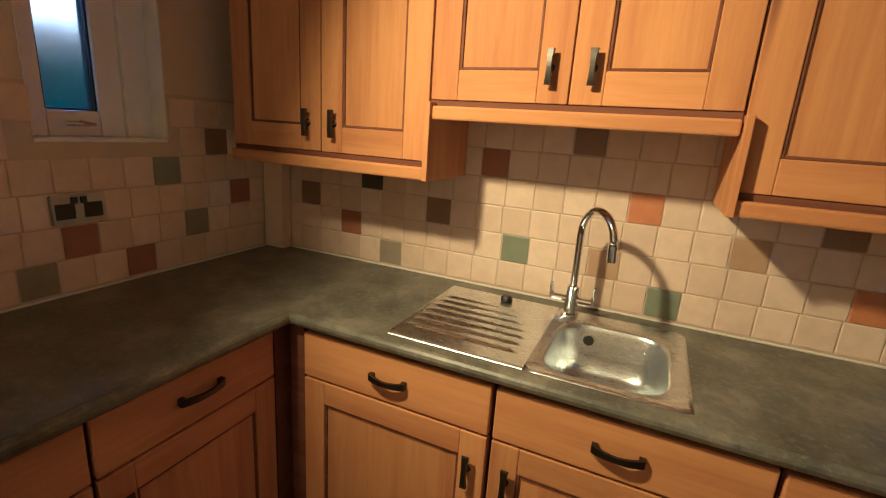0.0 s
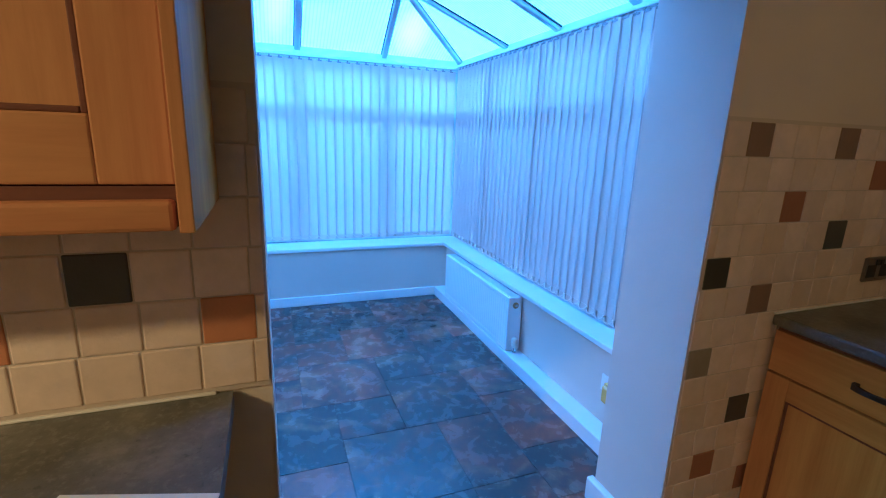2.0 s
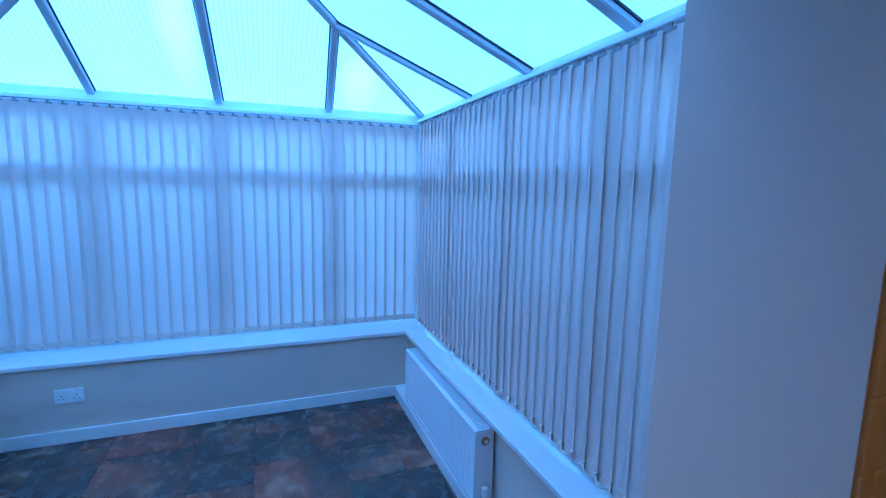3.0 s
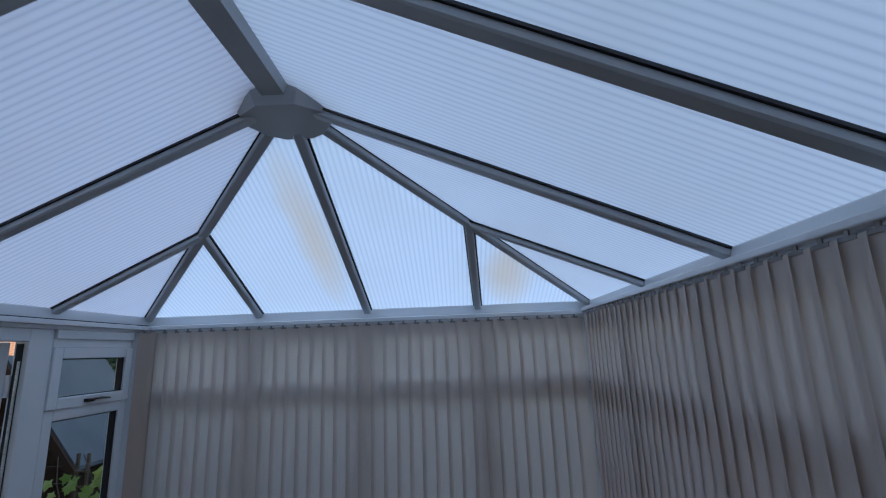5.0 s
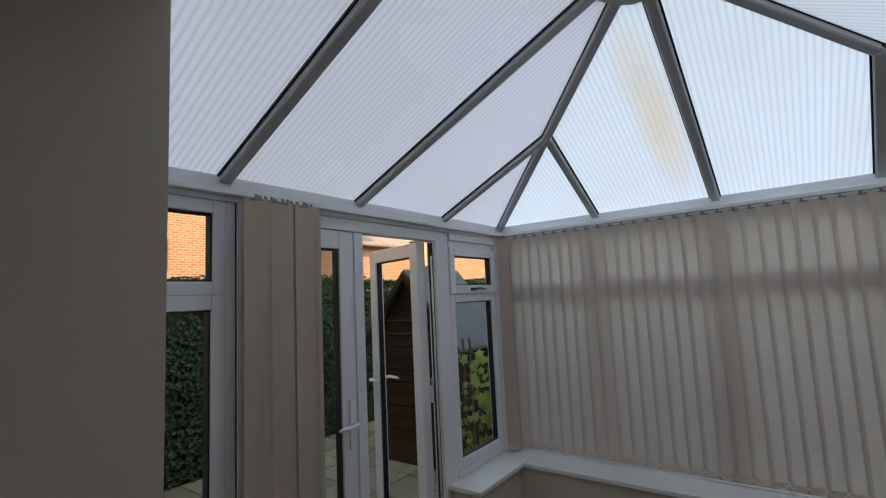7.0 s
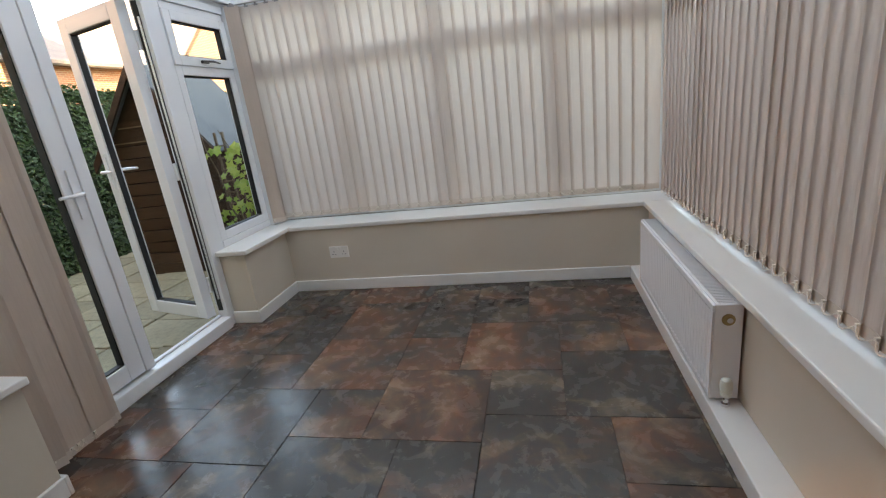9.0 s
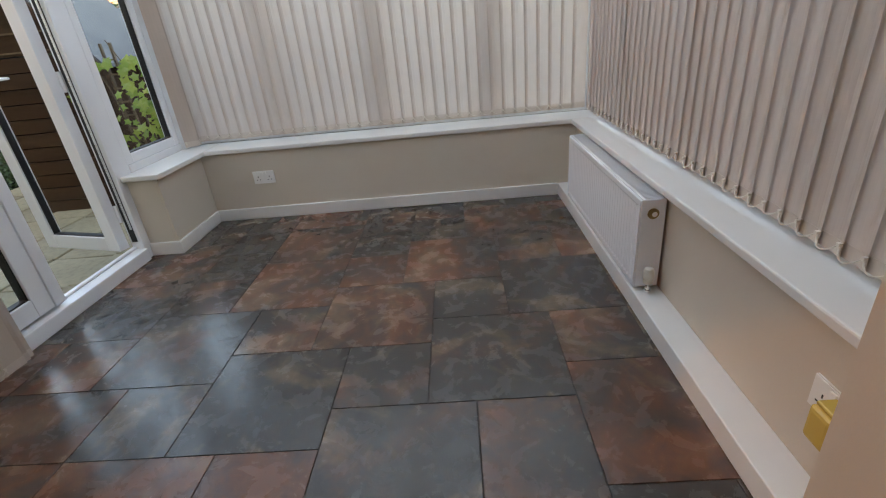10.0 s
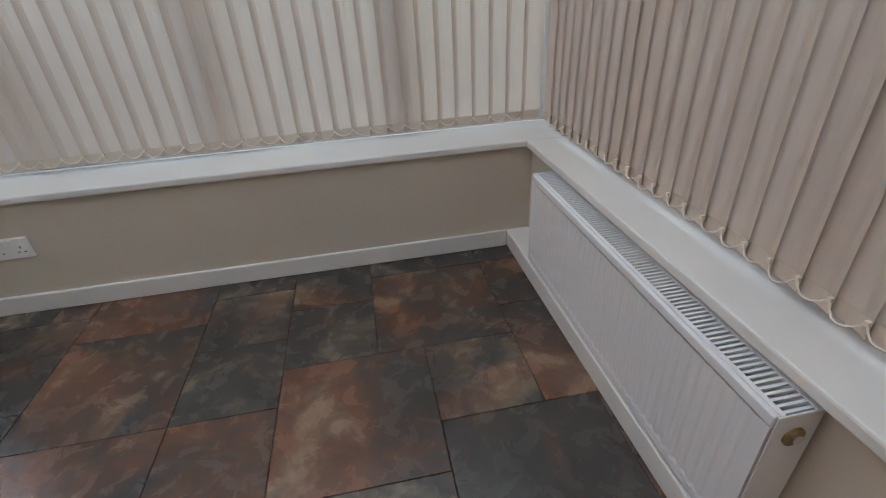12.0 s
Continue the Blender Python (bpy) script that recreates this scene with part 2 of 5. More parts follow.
M_RAD = painted("radiator_enamel", (0.82, 0.83, 0.85), 0.25, 0.02, 0.03)
M_RUBBER = painted("black_gasket", (0.02, 0.02, 0.022), 0.6, 0.02, 0.02)
M_SOCKET = painted("socket_white", (0.82, 0.81, 0.78), 0.28, 0.02, 0.02)
M_IVORY = painted("valve_ivory", (0.72, 0.70, 0.62), 0.35, 0.03, 0.02)
M_PAPER = painted("paper", (0.80, 0.77, 0.72), 0.7, 0.03, 0.05)
M_INK = painted("ink_grey", (0.30, 0.28, 0.27), 0.7, 0.02, 0.02)
M_GROUT = painted("grout", (0.56, 0.46, 0.33), 0.85, 0.05, 0.20)
M_DARK = painted("dark_void", (0.03, 0.022, 0.015), 0.8, 0.02, 0.02)
M_PLUG = painted("amber_plastic", (0.62, 0.42, 0.10), 0.25, 0.03, 0.03)
M_SEAL = painted("sealant_white", (0.76, 0.70, 0.60), 0.4, 0.03, 0.03)
M_WOOD_Z = wood("pine_upright", 2)
M_WOOD_X = wood("pine_across", 0)
M_WOOD_Y = wood("pine_along", 1)
# Darker copy of the pine: shade put into the colour of gaps and recesses.
M_WOOD_SHADE = wood("pine_shadow_gap", 0, (0.20, 0.085, 0.03), (0.11, 0.045, 0.015))
M_BAR = wood("dark_door_bar", 0, (0.15, 0.085, 0.06), (0.09, 0.05, 0.035))
M_TOP = worktop_mat("worktop_laminate")
M_FLOOR = slate_floor("slate_vinyl")
M_JOINT = painted("floor_joint", (0.030, 0.026, 0.023), 0.8, 0.05, 0.2)
M_STEEL = metal("brushed_steel", (0.70, 0.72, 0.74), 0.29, 0.05, (1, 14, 14))
M_CHROME = metal("chrome", (0.80, 0.80, 0.82), 0.08)
M_PLATE = metal("satin_plate", (0.30, 0.27, 0.23), 0.35)
M_PEWTER = metal("dark_pewter", (0.10, 0.095, 0.09), 0.38, 0.2)
M_BRASS = metal("old_brass", (0.35, 0.25, 0.12), 0.4, 0.1)
M_T = {
    "cream": tile_mat("tile_cream", (0.76, 0.60, 0.42), (0.64, 0.49, 0.33)),
    "orange": tile_mat("tile_terracotta", (0.56, 0.235, 0.02), (0.48, 0.19, 0.018)),
    "red": tile_mat("tile_red_brown", (0.34, 0.14, 0.035), (0.27, 0.11, 0.03)),
    "brown": tile_mat("tile_brown", (0.27, 0.165, 0.085), (0.21, 0.125, 0.065)),
    "tan": tile_mat("tile_tan", (0.50, 0.34, 0.16), (0.42, 0.28, 0.13)),
    "green": tile_mat("tile_sage", (0.24, 0.255, 0.165), (0.19, 0.21, 0.135)),
    "grey": tile_mat("tile_grey", (0.32, 0.27, 0.19), (0.26, 0.22, 0.155)),
    "dark": tile_mat("tile_slate", (0.065, 0.062, 0.05), (0.045, 0.045, 0.038)),
}
M_VANE = fabric("blind_cloth", (0.70, 0.60, 0.525), 0.23)
# Vane cloth darkened: shade of stacked layers against the window, put in colour.
M_VANE_SHADED = fabric("shaded_bundle_cloth", (0.56, 0.45, 0.375), 0.06)
M_HEM = fabric("blind_hem", (0.66, 0.56, 0.48), 0.04)
M_CORD = painted("bead_cord", (0.78, 0.70, 0.60), 0.6, 0.03, 0.03)
M_POLY_Y = polycarbonate("opal_sheet_side", 1)
M_POLY_X = polycarbonate("opal_sheet_end", 0, ((1.25, 4.15, 0.12, 0.62), (2.30, 4.50, 0.16, 0.35)))
M_GLASS = glass("clear_glass")
M_OBSCURE = glass("obscure_glass", (0.56, 0.58, 0.50), 0.5)
M_BRICK = brick_mat("far_brick")
M_ROOF = stone("roof_tile", (0.15, 0.125, 0.115), (0.22, 0.18, 0.16), 1.2, 0.8)
M_FELT = stone("roof_felt", (0.065, 0.075, 0.083), (0.10, 0.112, 0.12), 4.0, 0.9)
M_SLAB = stone("paving_slab", (0.23, 0.195, 0.125), (0.33, 0.285, 0.185), 1.6, 0.8, 0.2)
M_SOIL = stone("garden_ground", (0.05, 0.055, 0.025), (0.10, 0.085, 0.05), 3.0, 0.95)
M_SHED = wood("shed_boards", 0, (0.045, 0.027, 0.018), (0.024, 0.014, 0.010))
M_HEDGE = leaf_mat("hedge_leaf", (0.014, 0.040, 0.010), (0.042, 0.090, 0.022), 0.2)
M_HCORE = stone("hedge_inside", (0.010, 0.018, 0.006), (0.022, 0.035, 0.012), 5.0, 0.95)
M_VINE = leaf_mat("vine_leaf", (0.13, 0.23, 0.035), (0.30, 0.36, 0.075), 0.4)
M_STEM = stone("vine_stem", (0.09, 0.06, 0.035), (0.14, 0.10, 0.06), 8.0)

# ---- building helpers ----


def thing(name, label="", category="", group="", kind="", at=(0, 0, 0)):
    ob = new(name)
    ob.location = at
    return tagged(ob, label, category, group, kind)


def part(name, bm, material, parent=None, label="", smooth=False):
    me = bpy.data.meshes.new(name)
    bm.to_mesh(me)
    bm.free()
    if smooth:
        for p in me.polygons:
            p.use_smooth = True
    me.materials.append(material)
    ob = new(name, me)
    if parent is not None:
        ob.parent = parent
    if label:
        ob["label"] = label
    return ob


def piece(name, me, parent, at=(0, 0, 0), label=""):
    ob = new(name, me)
    ob.parent = parent
    ob.location = at
    if label:
        ob["label"] = label
    return ob


def add_box(bm, lo, hi, bevel=0.0, seg=2):
    x0, y0, z0 = lo
    x1, y1, z1 = hi
    vs = [bm.verts.new(p) for p in ((x0, y0, z0), (x1, y0, z0), (x1, y1, z0), (x0, y1, z0), (x0, y0, z1), (x1, y0, z1), (x1, y1, z1), (x0, y1, z1))]
    fs = [bm.faces.new([vs[i] for i in f]) for f in ((3, 2, 1, 0), (4, 5, 6, 7), (0, 1, 5, 4), (1, 2, 6, 5), (2, 3, 7, 6), (3, 0, 4, 7))]
    if bevel:
        es = list({e for f in fs for e in f.edges})
        bmesh.ops.bevel(bm, geom=es, offset=bevel, segments=seg, affect="EDGES", profile=0.5)
    return bm


def boxes(*items, bevel=0.0):
    bm = bmesh.new()
    for lo, hi in items:
        add_box(bm, lo, hi, bevel)
    return bm


def box(lo, hi, bevel=0.0):
    return add_box(bmesh.new(), lo, hi, bevel)


def sweep(bm, pts, radius, n=10, flat=1.0, closed_ends=True):
    """A tube along points; radius a number or one per point; flat squashes the section."""
    pts = [Vector(p) for p in pts]
    rs = radius if isinstance(radius, (list, tuple)) else [radius] * len(pts)
    rings = []
    up = None
    for i, p in enumerate(pts):
        d = (pts[min(i + 1, len(pts) - 1)] - pts[max(i - 1, 0)]).normalized()
        if up is None:
            up = Vector((0, 0, 1)) if abs(d.z) < 0.9 else Vector((1, 0, 0))
        side = d.cross(up).normalized()
        up = side.cross(d).normalized()
        rings.append([bm.verts.new(p + side * (math.cos(a) * rs[i]) + up * (math.sin(a) * rs[i] * flat)) for a in [2 * math.pi * k / n for k in range(n)]])
    for a, b in zip(rings, rings[1:]):
        for k in range(n):
            bm.faces.new((a[k], a[(k + 1) % n], b[(k + 1) % n], b[k]))
    if closed_ends:
        bm.faces.new(rings[0][::-1])
        bm.faces.new(rings[-1])
    return bm


def tube(pts, radius, n=10, flat=1.0):
    return sweep(bmesh.new(), pts, radius, n, flat)


def prism(bm, outline, way):
    """Extrudes a flat outline of 3D points along a vector."""
    way = Vector(way)
    a = [bm.verts.new(p) for p in outline]
    b = [bm.verts.new(Vector(p) + way) for p in outline]
    n = len(a)
    bm.faces.new(a[::-1])
    bm.faces.new(b)
    for i in range(n):
        bm.faces.new((a[i], a[(i + 1) % n], b[(i + 1) % n], b[i]))
    bmesh.ops.recalc_face_normals(bm, faces=bm.faces)
    return bm


def bar(bm, a, b, width, depth, lift=(0, 0, 1)):
    """A straight square bar from a to b, its top at the line."""
    a, b = Vector(a), Vector(b)
    d = (b - a).normalized()
    side = d.cross(Vector(lift)).normalized()
    up = side.cross(d).normalized()
    vs = []
    for p in (a, b):
        for s, u in ((-1, -1), (1, -1), (1, 0), (-1, 0)):
            vs.append(bm.verts.new(p + side * (s * width / 2) + up * (u * depth)))
    for f in ((0, 1, 2, 3), (7, 6, 5, 4), (0, 4, 5, 1), (1, 5, 6, 2), (2, 6, 7, 3), (3, 7, 4, 0)):
        bm.faces.new([vs[i] for i in f])
    bmesh.ops.recalc_face_normals(bm, faces=bm.faces)
    return bm


# ---- plan ----
FACE_N = 1.62        # tiled face of the kitchen's north wall
BACK_N = 1.938        # conservatory face of the same wall
JAMB_L, JAMB_R = 1.125, 2.345
HEAD = 1.985
K_WEST, K_EAST, K_SOUTH, K_CEIL = -1.53, 3.31, -1.95, 2.36
C_WEST, C_EAST, C_NORTH = 0.16, 2.645, 4.52
C_STUB = 0.230         # room face of the short low wall between doors and house
SILL = 0.50
FRAME_W, FRAME_E, FRAME_N = -0.02, 2.80, 4.78
EAVE = 2.107
DOOR_A, DOOR_B = 2.605, 4.01

# ---- large structure ----
floor = tagged(part("floor", boxes(((K_WEST - 0.3, K_SOUTH - 0.3, -0.12), (K_EAST + 0.3, BACK_N, -0.004)), ((FRAME_W - 0.10, BACK_N, -0.12), (FRAME_E + 0.10, 4.86, -0.004))), M_JOINT), "dark slate-look tiled floor with rust and tan clouds", "floor", kind="structure")

wall_north = tagged(part("wall_north", boxes(
    ((K_WEST - 0.3, FACE_N + 0.008, 0), (JAMB_L, BACK_N, K_CEIL)),
    ((JAMB_R, FACE_N + 0.008, 0), (K_EAST + 0.3, BACK_N, K_CEIL)),
    ((JAMB_L, FACE_N + 0.008, HEAD), (JAMB_R, BACK_N, K_CEIL))), M_KWALL), "cream plastered kitchen wall with a wide opening", "wall", kind="structure")
jamb_lining = tagged(new("jamb_lining"), "stone-coloured painted plaster lining the opening", "wall", kind="structure")
for lo, hi in (((JAMB_L, FACE_N + 0.004, 0), (JAMB_L + 0.003, BACK_N + 0.003, HEAD)),
               ((JAMB_R - 0.003, FACE_N + 0.004, 0), (JAMB_R, BACK_N + 0.003, HEAD)),
               ((JAMB_L + 0.003, FACE_N + 0.004, HEAD - 0.003), (JAMB_R - 0.003, BACK_N + 0.003, HEAD)),
               ((K_WEST + 1.2, BACK_N, 0), (JAMB_L, BACK_N + 0.003, 2.9)),
               ((JAMB_R, BACK_N, 0), (K_EAST, BACK_N + 0.003, 2.9)),
               ((JAMB_L, BACK_N, HEAD), (JAMB_R, BACK_N + 0.003, 2.9))):
    part("lining", box(lo, hi), M_WALL, jamb_lining)

WIN_Y0, WIN_Y1, WIN_Z0, WIN_Z1 = 0.743, 1.139, 1.362, 2.10
wall_west = tagged(part("wall_west", boxes(
    ((K_WEST - 0.3, K_SOUTH, 0), (K_WEST - 0.008, WIN_Y0, K_CEIL)),
    ((K_WEST - 0.3, WIN_Y1, 0), (K_WEST - 0.008, FACE_N + 0.008, K_CEIL)),
    ((K_WEST - 0.3, WIN_Y0, 0), (K_WEST - 0.008, WIN_Y1, WIN_Z0)),
    ((K_WEST - 0.3, WIN_Y0, WIN_Z1), (K_WEST - 0.008, WIN_Y1, K_CEIL))), M_KWALL), "cream kitchen wall, tiled above the worktop", "wall", kind="structure")
wall_east = tagged(part("wall_east", box((K_EAST, K_SOUTH, 0), (K_EAST + 0.3, FACE_N + 0.008, K_CEIL)), M_KWALL), "plain cream plastered kitchen wall", "wall", kind="structure")
wall_south = tagged(part("wall_south", box((K_WEST - 0.3, K_SOUTH - 0.3, 0), (K_EAST + 0.3, K_SOUTH, K_CEIL)), M_KWALL), "plain cream plastered kitchen wall", "wall", kind="structure")
ceiling = tagged(part("ceiling", box((K_WEST - 0.3, K_SOUTH - 0.3, K_CEIL), (K_EAST + 0.3, BACK_N, K_CEIL + 0.2)), M_CEIL), "plain white kitchen ceiling", "ceiling", kind="structure")
# Unseen house mass, added and stretched east to keep sun off the conservatory.
tagged(part("sun_block_upper", box((K_WEST - 3.3, K_SOUTH - 5, K_CEIL + 0.6), (K_EAST + 11.0, BACK_N, 6.4)), M_BRICK), "unseen brick mass added above the kitchen to block the sun", "house", kind="structure")
tagged(part("sun_block_side", boxes(((K_WEST - 3.3, K_SOUTH - 5, -0.12), (K_WEST - 1.9, -0.6, K_CEIL + 0.6)), ((K_EAST + 0.3, K_SOUTH - 5, -0.12), (K_EAST + 11.0, BACK_N, K_CEIL + 0.6)), ((K_WEST - 0.3, K_SOUTH - 0.3, K_CEIL + 0.2), (K_EAST + 0.3, BACK_N, K_CEIL + 0.6))), M_BRICK), "unseen brick mass added beside the kitchen to block the sun", "house", kind="structure")

# dwarf walls of the conservatory
dwarf = tagged(part("wall_dwarf", boxes(
    ((C_EAST, BACK_N + 0.003, 0), (FRAME_E + 0.12, FRAME_N + 0.12, SILL - 0.03)),
    ((C_WEST, C_NORTH, 0), (C_EAST, FRAME_N + 0.12, SILL - 0.03)),
    ((FRAME_W - 0.10, DOOR_B, 0), (C_WEST, FRAME_N + 0.12, SILL - 0.03)),
    ((FRAME_W - 0.10, BACK_N + 0.003, 0), (C_STUB, DOOR_A, SILL - 0.03))), M_WALL), "low stone-coloured plastered wall under the windows", "wall", kind="structure")
sill_bm = bmesh.new()
for lo, hi in (((C_EAST - 0.035, BACK_N + 0.003, SILL - 0.03), (FRAME_E, C_NORTH - 0.02, SILL)),
               ((C_WEST + 0.04, C_NORTH - 0.02, SILL - 0.03), (FRAME_E, FRAME_N, SILL)),
               ((FRAME_W, DOOR_B - 0.035, SILL - 0.03), (C_WEST + 0.04, FRAME_N, SILL)),
               ((FRAME_W, BACK_N + 0.003, SILL - 0.03), (C_STUB + 0.035, DOOR_A + 0.012, SILL))):
    add_box(sill_bm, lo, hi, 0.006)
window_sill = tagged(part("window_sill", sill_bm, M_WHITE), "white gloss window board along the low walls", "window sill", kind="structure")
skirt = bmesh.new()
for lo, hi in (((C_WEST, C_NORTH - 0.016, 0), (C_EAST - 0.11, C_NORTH, 0.082)),
               ((C_WEST, DOOR_B, 0), (C_WEST + 0.016, C_NORTH - 0.016, 0.082)),
               ((FRAME_W, DOOR_B - 0.016, 0), (C_WEST + 0.016, DOOR_B, 0.082)),
               ((C_STUB, BACK_N + 0.02, 0), (C_STUB + 0.016, DOOR_A, 0.082)),
               ((FRAME_W, DOOR_A, 0), (C_STUB + 0.016, DOOR_A + 0.016, 0.082)),
               ((C_STUB + 0.016, BACK_N + 0.003, 0), (JAMB_L, BACK_N + 0.019, 0.082)),
               ((JAMB_L + 0.003, FACE_N + 0.004, 0), (JAMB_L + 0.019, BACK_N + 0.019, 0.082)),
               ((JAMB_R - 0.035, FACE_N - 0.03, 0), (JAMB_R - 0.003, BACK_N + 0.019, 0.10)),
               ((C_EAST - 0.11, BACK_N + 0.019, 0), (C_EAST, C_NORTH, 0.08))):
    add_box(skirt, lo, hi, 0.005)
baseboard = tagged(part("baseboard", skirt, M_WHITE), "white painted skirting and boxed pipe ledge", "skirting", kind="structure")
threshold = tagged(part("threshold_strip", box((JAMB_L + 0.02, 1.755, -0.004), (JAMB_R - 0.036, 1.80, 0.006), 0.003), M_BAR), "thin wooden strip across the floor of the opening", "door bar", kind="structure")

# ---- conservatory windows and doors ----


def pane_frame(parent, axis, at, a0, a1, z0, z1, w=0.055, d=0.06, name="window_frame", glaze=True, gasket=True, sgn=1, mat=None):
    """A frame in the plane axis=at (0: x, 1: y), from a0 to a1 along the other axis, with its pane and gasket."""
    bm = bmesh.new()

    def P(a, dd, z):
        return (at + dd, a, z) if axis == 0 else (a, at + dd, z)

    def B(b, aa, ab, za, zb, d0, d1, bev=0.004):
        p, q = P(aa, d0, za), P(ab, d1, zb)
        add_box(b, tuple(map(min, p, q)), tuple(map(max, p, q)), bev)

    B(bm, a0, a0 + w, z0, z1, -d, 0)
    B(bm, a1 - w, a1, z0, z1, -d, 0)
    B(bm, a0 + w, a1 - w, z0, z0 + w, -d, 0)
    B(bm, a0 + w, a1 - w, z1 - w, z1, -d, 0)
    fr = part(name, bm, mat or M_UPVC, parent)
    if gasket:
        g = bmesh.new()
        e = 0.006
        i0, i1, j0, j1 = a0 + w, a1 - w, z0 + w, z1 - w
        B(g, i0, i0 + e, j0, j1, -d + 0.01, -0.012, 0)
        B(g, i1 - e, i1, j0, j1, -d + 0.01, -0.012, 0)
        B(g, i0 + e, i1 - e, j0, j0 + e, -d + 0.01, -0.012, 0)
        B(g, i0 + e, i1 - e, j1 - e, j1, -d + 0.01, -0.012, 0)
        part("gasket", g, M_RUBBER, fr, "black rubber gasket")
    if glaze:
        p = bmesh.new()
        B(p, a0 + w - 0.004, a1 - w + 0.004, z0 + w - 0.004, z1 - w + 0.004, -d / 2 - 0.006, -d / 2 + 0.006, 0)
        gl = part("pane", p, M_GLASS, fr, "clear double-glazed pane")
        gl.visible_shadow = False
    return fr


FRAME_TOP = 2.0
TRANSOM = 1.612

window_1 = thing("window_1", "white plastic window with a top light", "window", kind="structure")
part("frame_post", box((FRAME_W - 0.06, BACK_N + 0.003, SILL), (FRAME_W, 2.03, FRAME_TOP), 0.003), M_UPVC, window_1)
pane_frame(window_1, 0, FRAME_W, 2.03, 2.63, SILL, 1.642)
pane_frame(window_1, 0, FRAME_W, 2.03, 2.63, 1.642, FRAME_TOP, w=0.05)
part("frame_post", box((FRAME_W - 0.06, 2.63, SILL), (FRAME_W, 2.69, FRAME_TOP), 0.003), M_UPVC, window_1)
part("cover_trim", box((FRAME_W, 2.668, SILL), (FRAME_W + 0.014, 2.688, FRAME_TOP), 0.004), M_UPVC, window_1, "white cover trim")
for y in (2.664, 2.688):
    part("trim_seal", box((FRAME_W, y, SILL), (FRAME_W + 0.004, y + 0.004, FRAME_TOP)), M_RUBBER, window_1, "dark seal beside the trim")

window_2 = thing("window_2", "white plastic window with a top light beside the doors", "window", kind="structure")
pane_frame(window_2, 0, FRAME_W, DOOR_B + 0.07, 4.64, SILL + 0.045, TRANSOM)
part("window_cill", box((FRAME_W - 0.09, DOOR_B + 0.071, SILL), (FRAME_W + 0.006, 4.639, SILL + 0.045), 0.004), M_UPVC, window_2)
toplight = pane_frame(window_2, 0, FRAME_W + 0.012, DOOR_B + 0.07, 4.64, TRANSOM, 1.912)
part("window_head", boxes(((FRAME_W - 0.06, DOOR_B + 0.071, 1.912), (FRAME_W, 4.639, 1.955)), ((FRAME_W - 0.06, DOOR_B + 0.071, 1.955), (FRAME_W + 0.016, 4.639, FRAME_TOP)), bevel=0.004), M_UPVC, window_2)
st = bmesh.new()
add_box(st, (FRAME_W + 0.012, 4.30, TRANSOM + 0.018), (FRAME_W + 0.03, 4.36, TRANSOM + 0.036), 0.003)
sweep(st, [(FRAME_W + 0.028, 4.30, TRANSOM + 0.03), (FRAME_W + 0.032, 4.40, TRANSOM + 0.033), (FRAME_W + 0.028, 4.47, TRANSOM + 0.026)], [0.006, 0.007, 0.004], 8)
part("stay", st, M_PEWTER, toplight, "grey metal window stay")
part("corner_post", box((FRAME_W - 0.06, 4.64, SILL), (FRAME_W + 0.04, FRAME_N + 0.06, FRAME_TOP), 0.004), M_UPVC, window_2)

XN = [FRAME_W + 0.04, 0.68, 1.39, 2.13, FRAME_E]
window_3 = thing("window_3", "white plastic window run behind closed vertical blinds", "window", kind="structure")
for a, b in zip(XN, XN[1:]):
    pane_frame(window_3, 1, FRAME_N + 0.06, a, b, SILL, TRANSOM, gasket=False)
    pane_frame(window_3, 1, FRAME_N + 0.06, a, b, TRANSOM, FRAME_TOP, gasket=False)
YE = [BACK_N + 0.003, 2.62, 3.32, 4.05, FRAME_N]
window_4 = thing("window_4", "white plastic window run behind closed vertical blinds", "window", kind="structure")
for a, b in zip(YE, YE[1:]):
    pane_frame(window_4, 0, FRAME_E + 0.06, a, b, SILL, TRANSOM, gasket=False)
    pane_frame(window_4, 0, FRAME_E + 0.06, a, b, TRANSOM, FRAME_TOP, gasket=False)
part("corner_post", box((FRAME_E, FRAME_N, SILL), (FRAME_E + 0.06, FRAME_N + 0.06, FRAME_TOP), 0.003), M_UPVC, window_4)

# french doors: one leaf shut, the other swung out
door_frame = thing("door_frame", "white plastic french door frame with a low sill", "door frame", kind="structure")
part("jamb", box((FRAME_W - 0.07, 2.692, 0.0), (FRAME_W, 2.745, FRAME_TOP), 0.004), M_UPVC, door_frame)
part("jamb", box((FRAME_W - 0.07, DOOR_B - 0.06, 0.0), (FRAME_W, DOOR_B + 0.07, FRAME_TOP), 0.004), M_UPVC, door_frame)
part("head", box((FRAME_W - 0.07, 2.745, 1.94), (FRAME_W, DOOR_B - 0.06, FRAME_TOP), 0.004), M_UPVC, door_frame)
part("threshold", boxes(((FRAME_W - 0.09, 2.745, 0.0), (FRAME_W + 0.02, DOOR_B - 0.06, 0.075)), ((FRAME_W - 0.07, 2.745, 0.075), (FRAME_W - 0.045, DOOR_B - 0.06, 0.09)), bevel=0.006), M_UPVC, door_frame)
part("keep", box((FRAME_W - 0.055, DOOR_B - 0.066, 0.12), (FRAME_W - 0.025, DOOR_B - 0.060, 1.93)), M_RUBBER, door_frame, "dark seal and steel lock strip")
part("rail_groove", box((FRAME_W - 0.035, DOOR_B - 0.072, 0.2), (FRAME_W - 0.025, DOOR_B - 0.066, 1.85)), M_STEEL, door_frame, "steel strip")


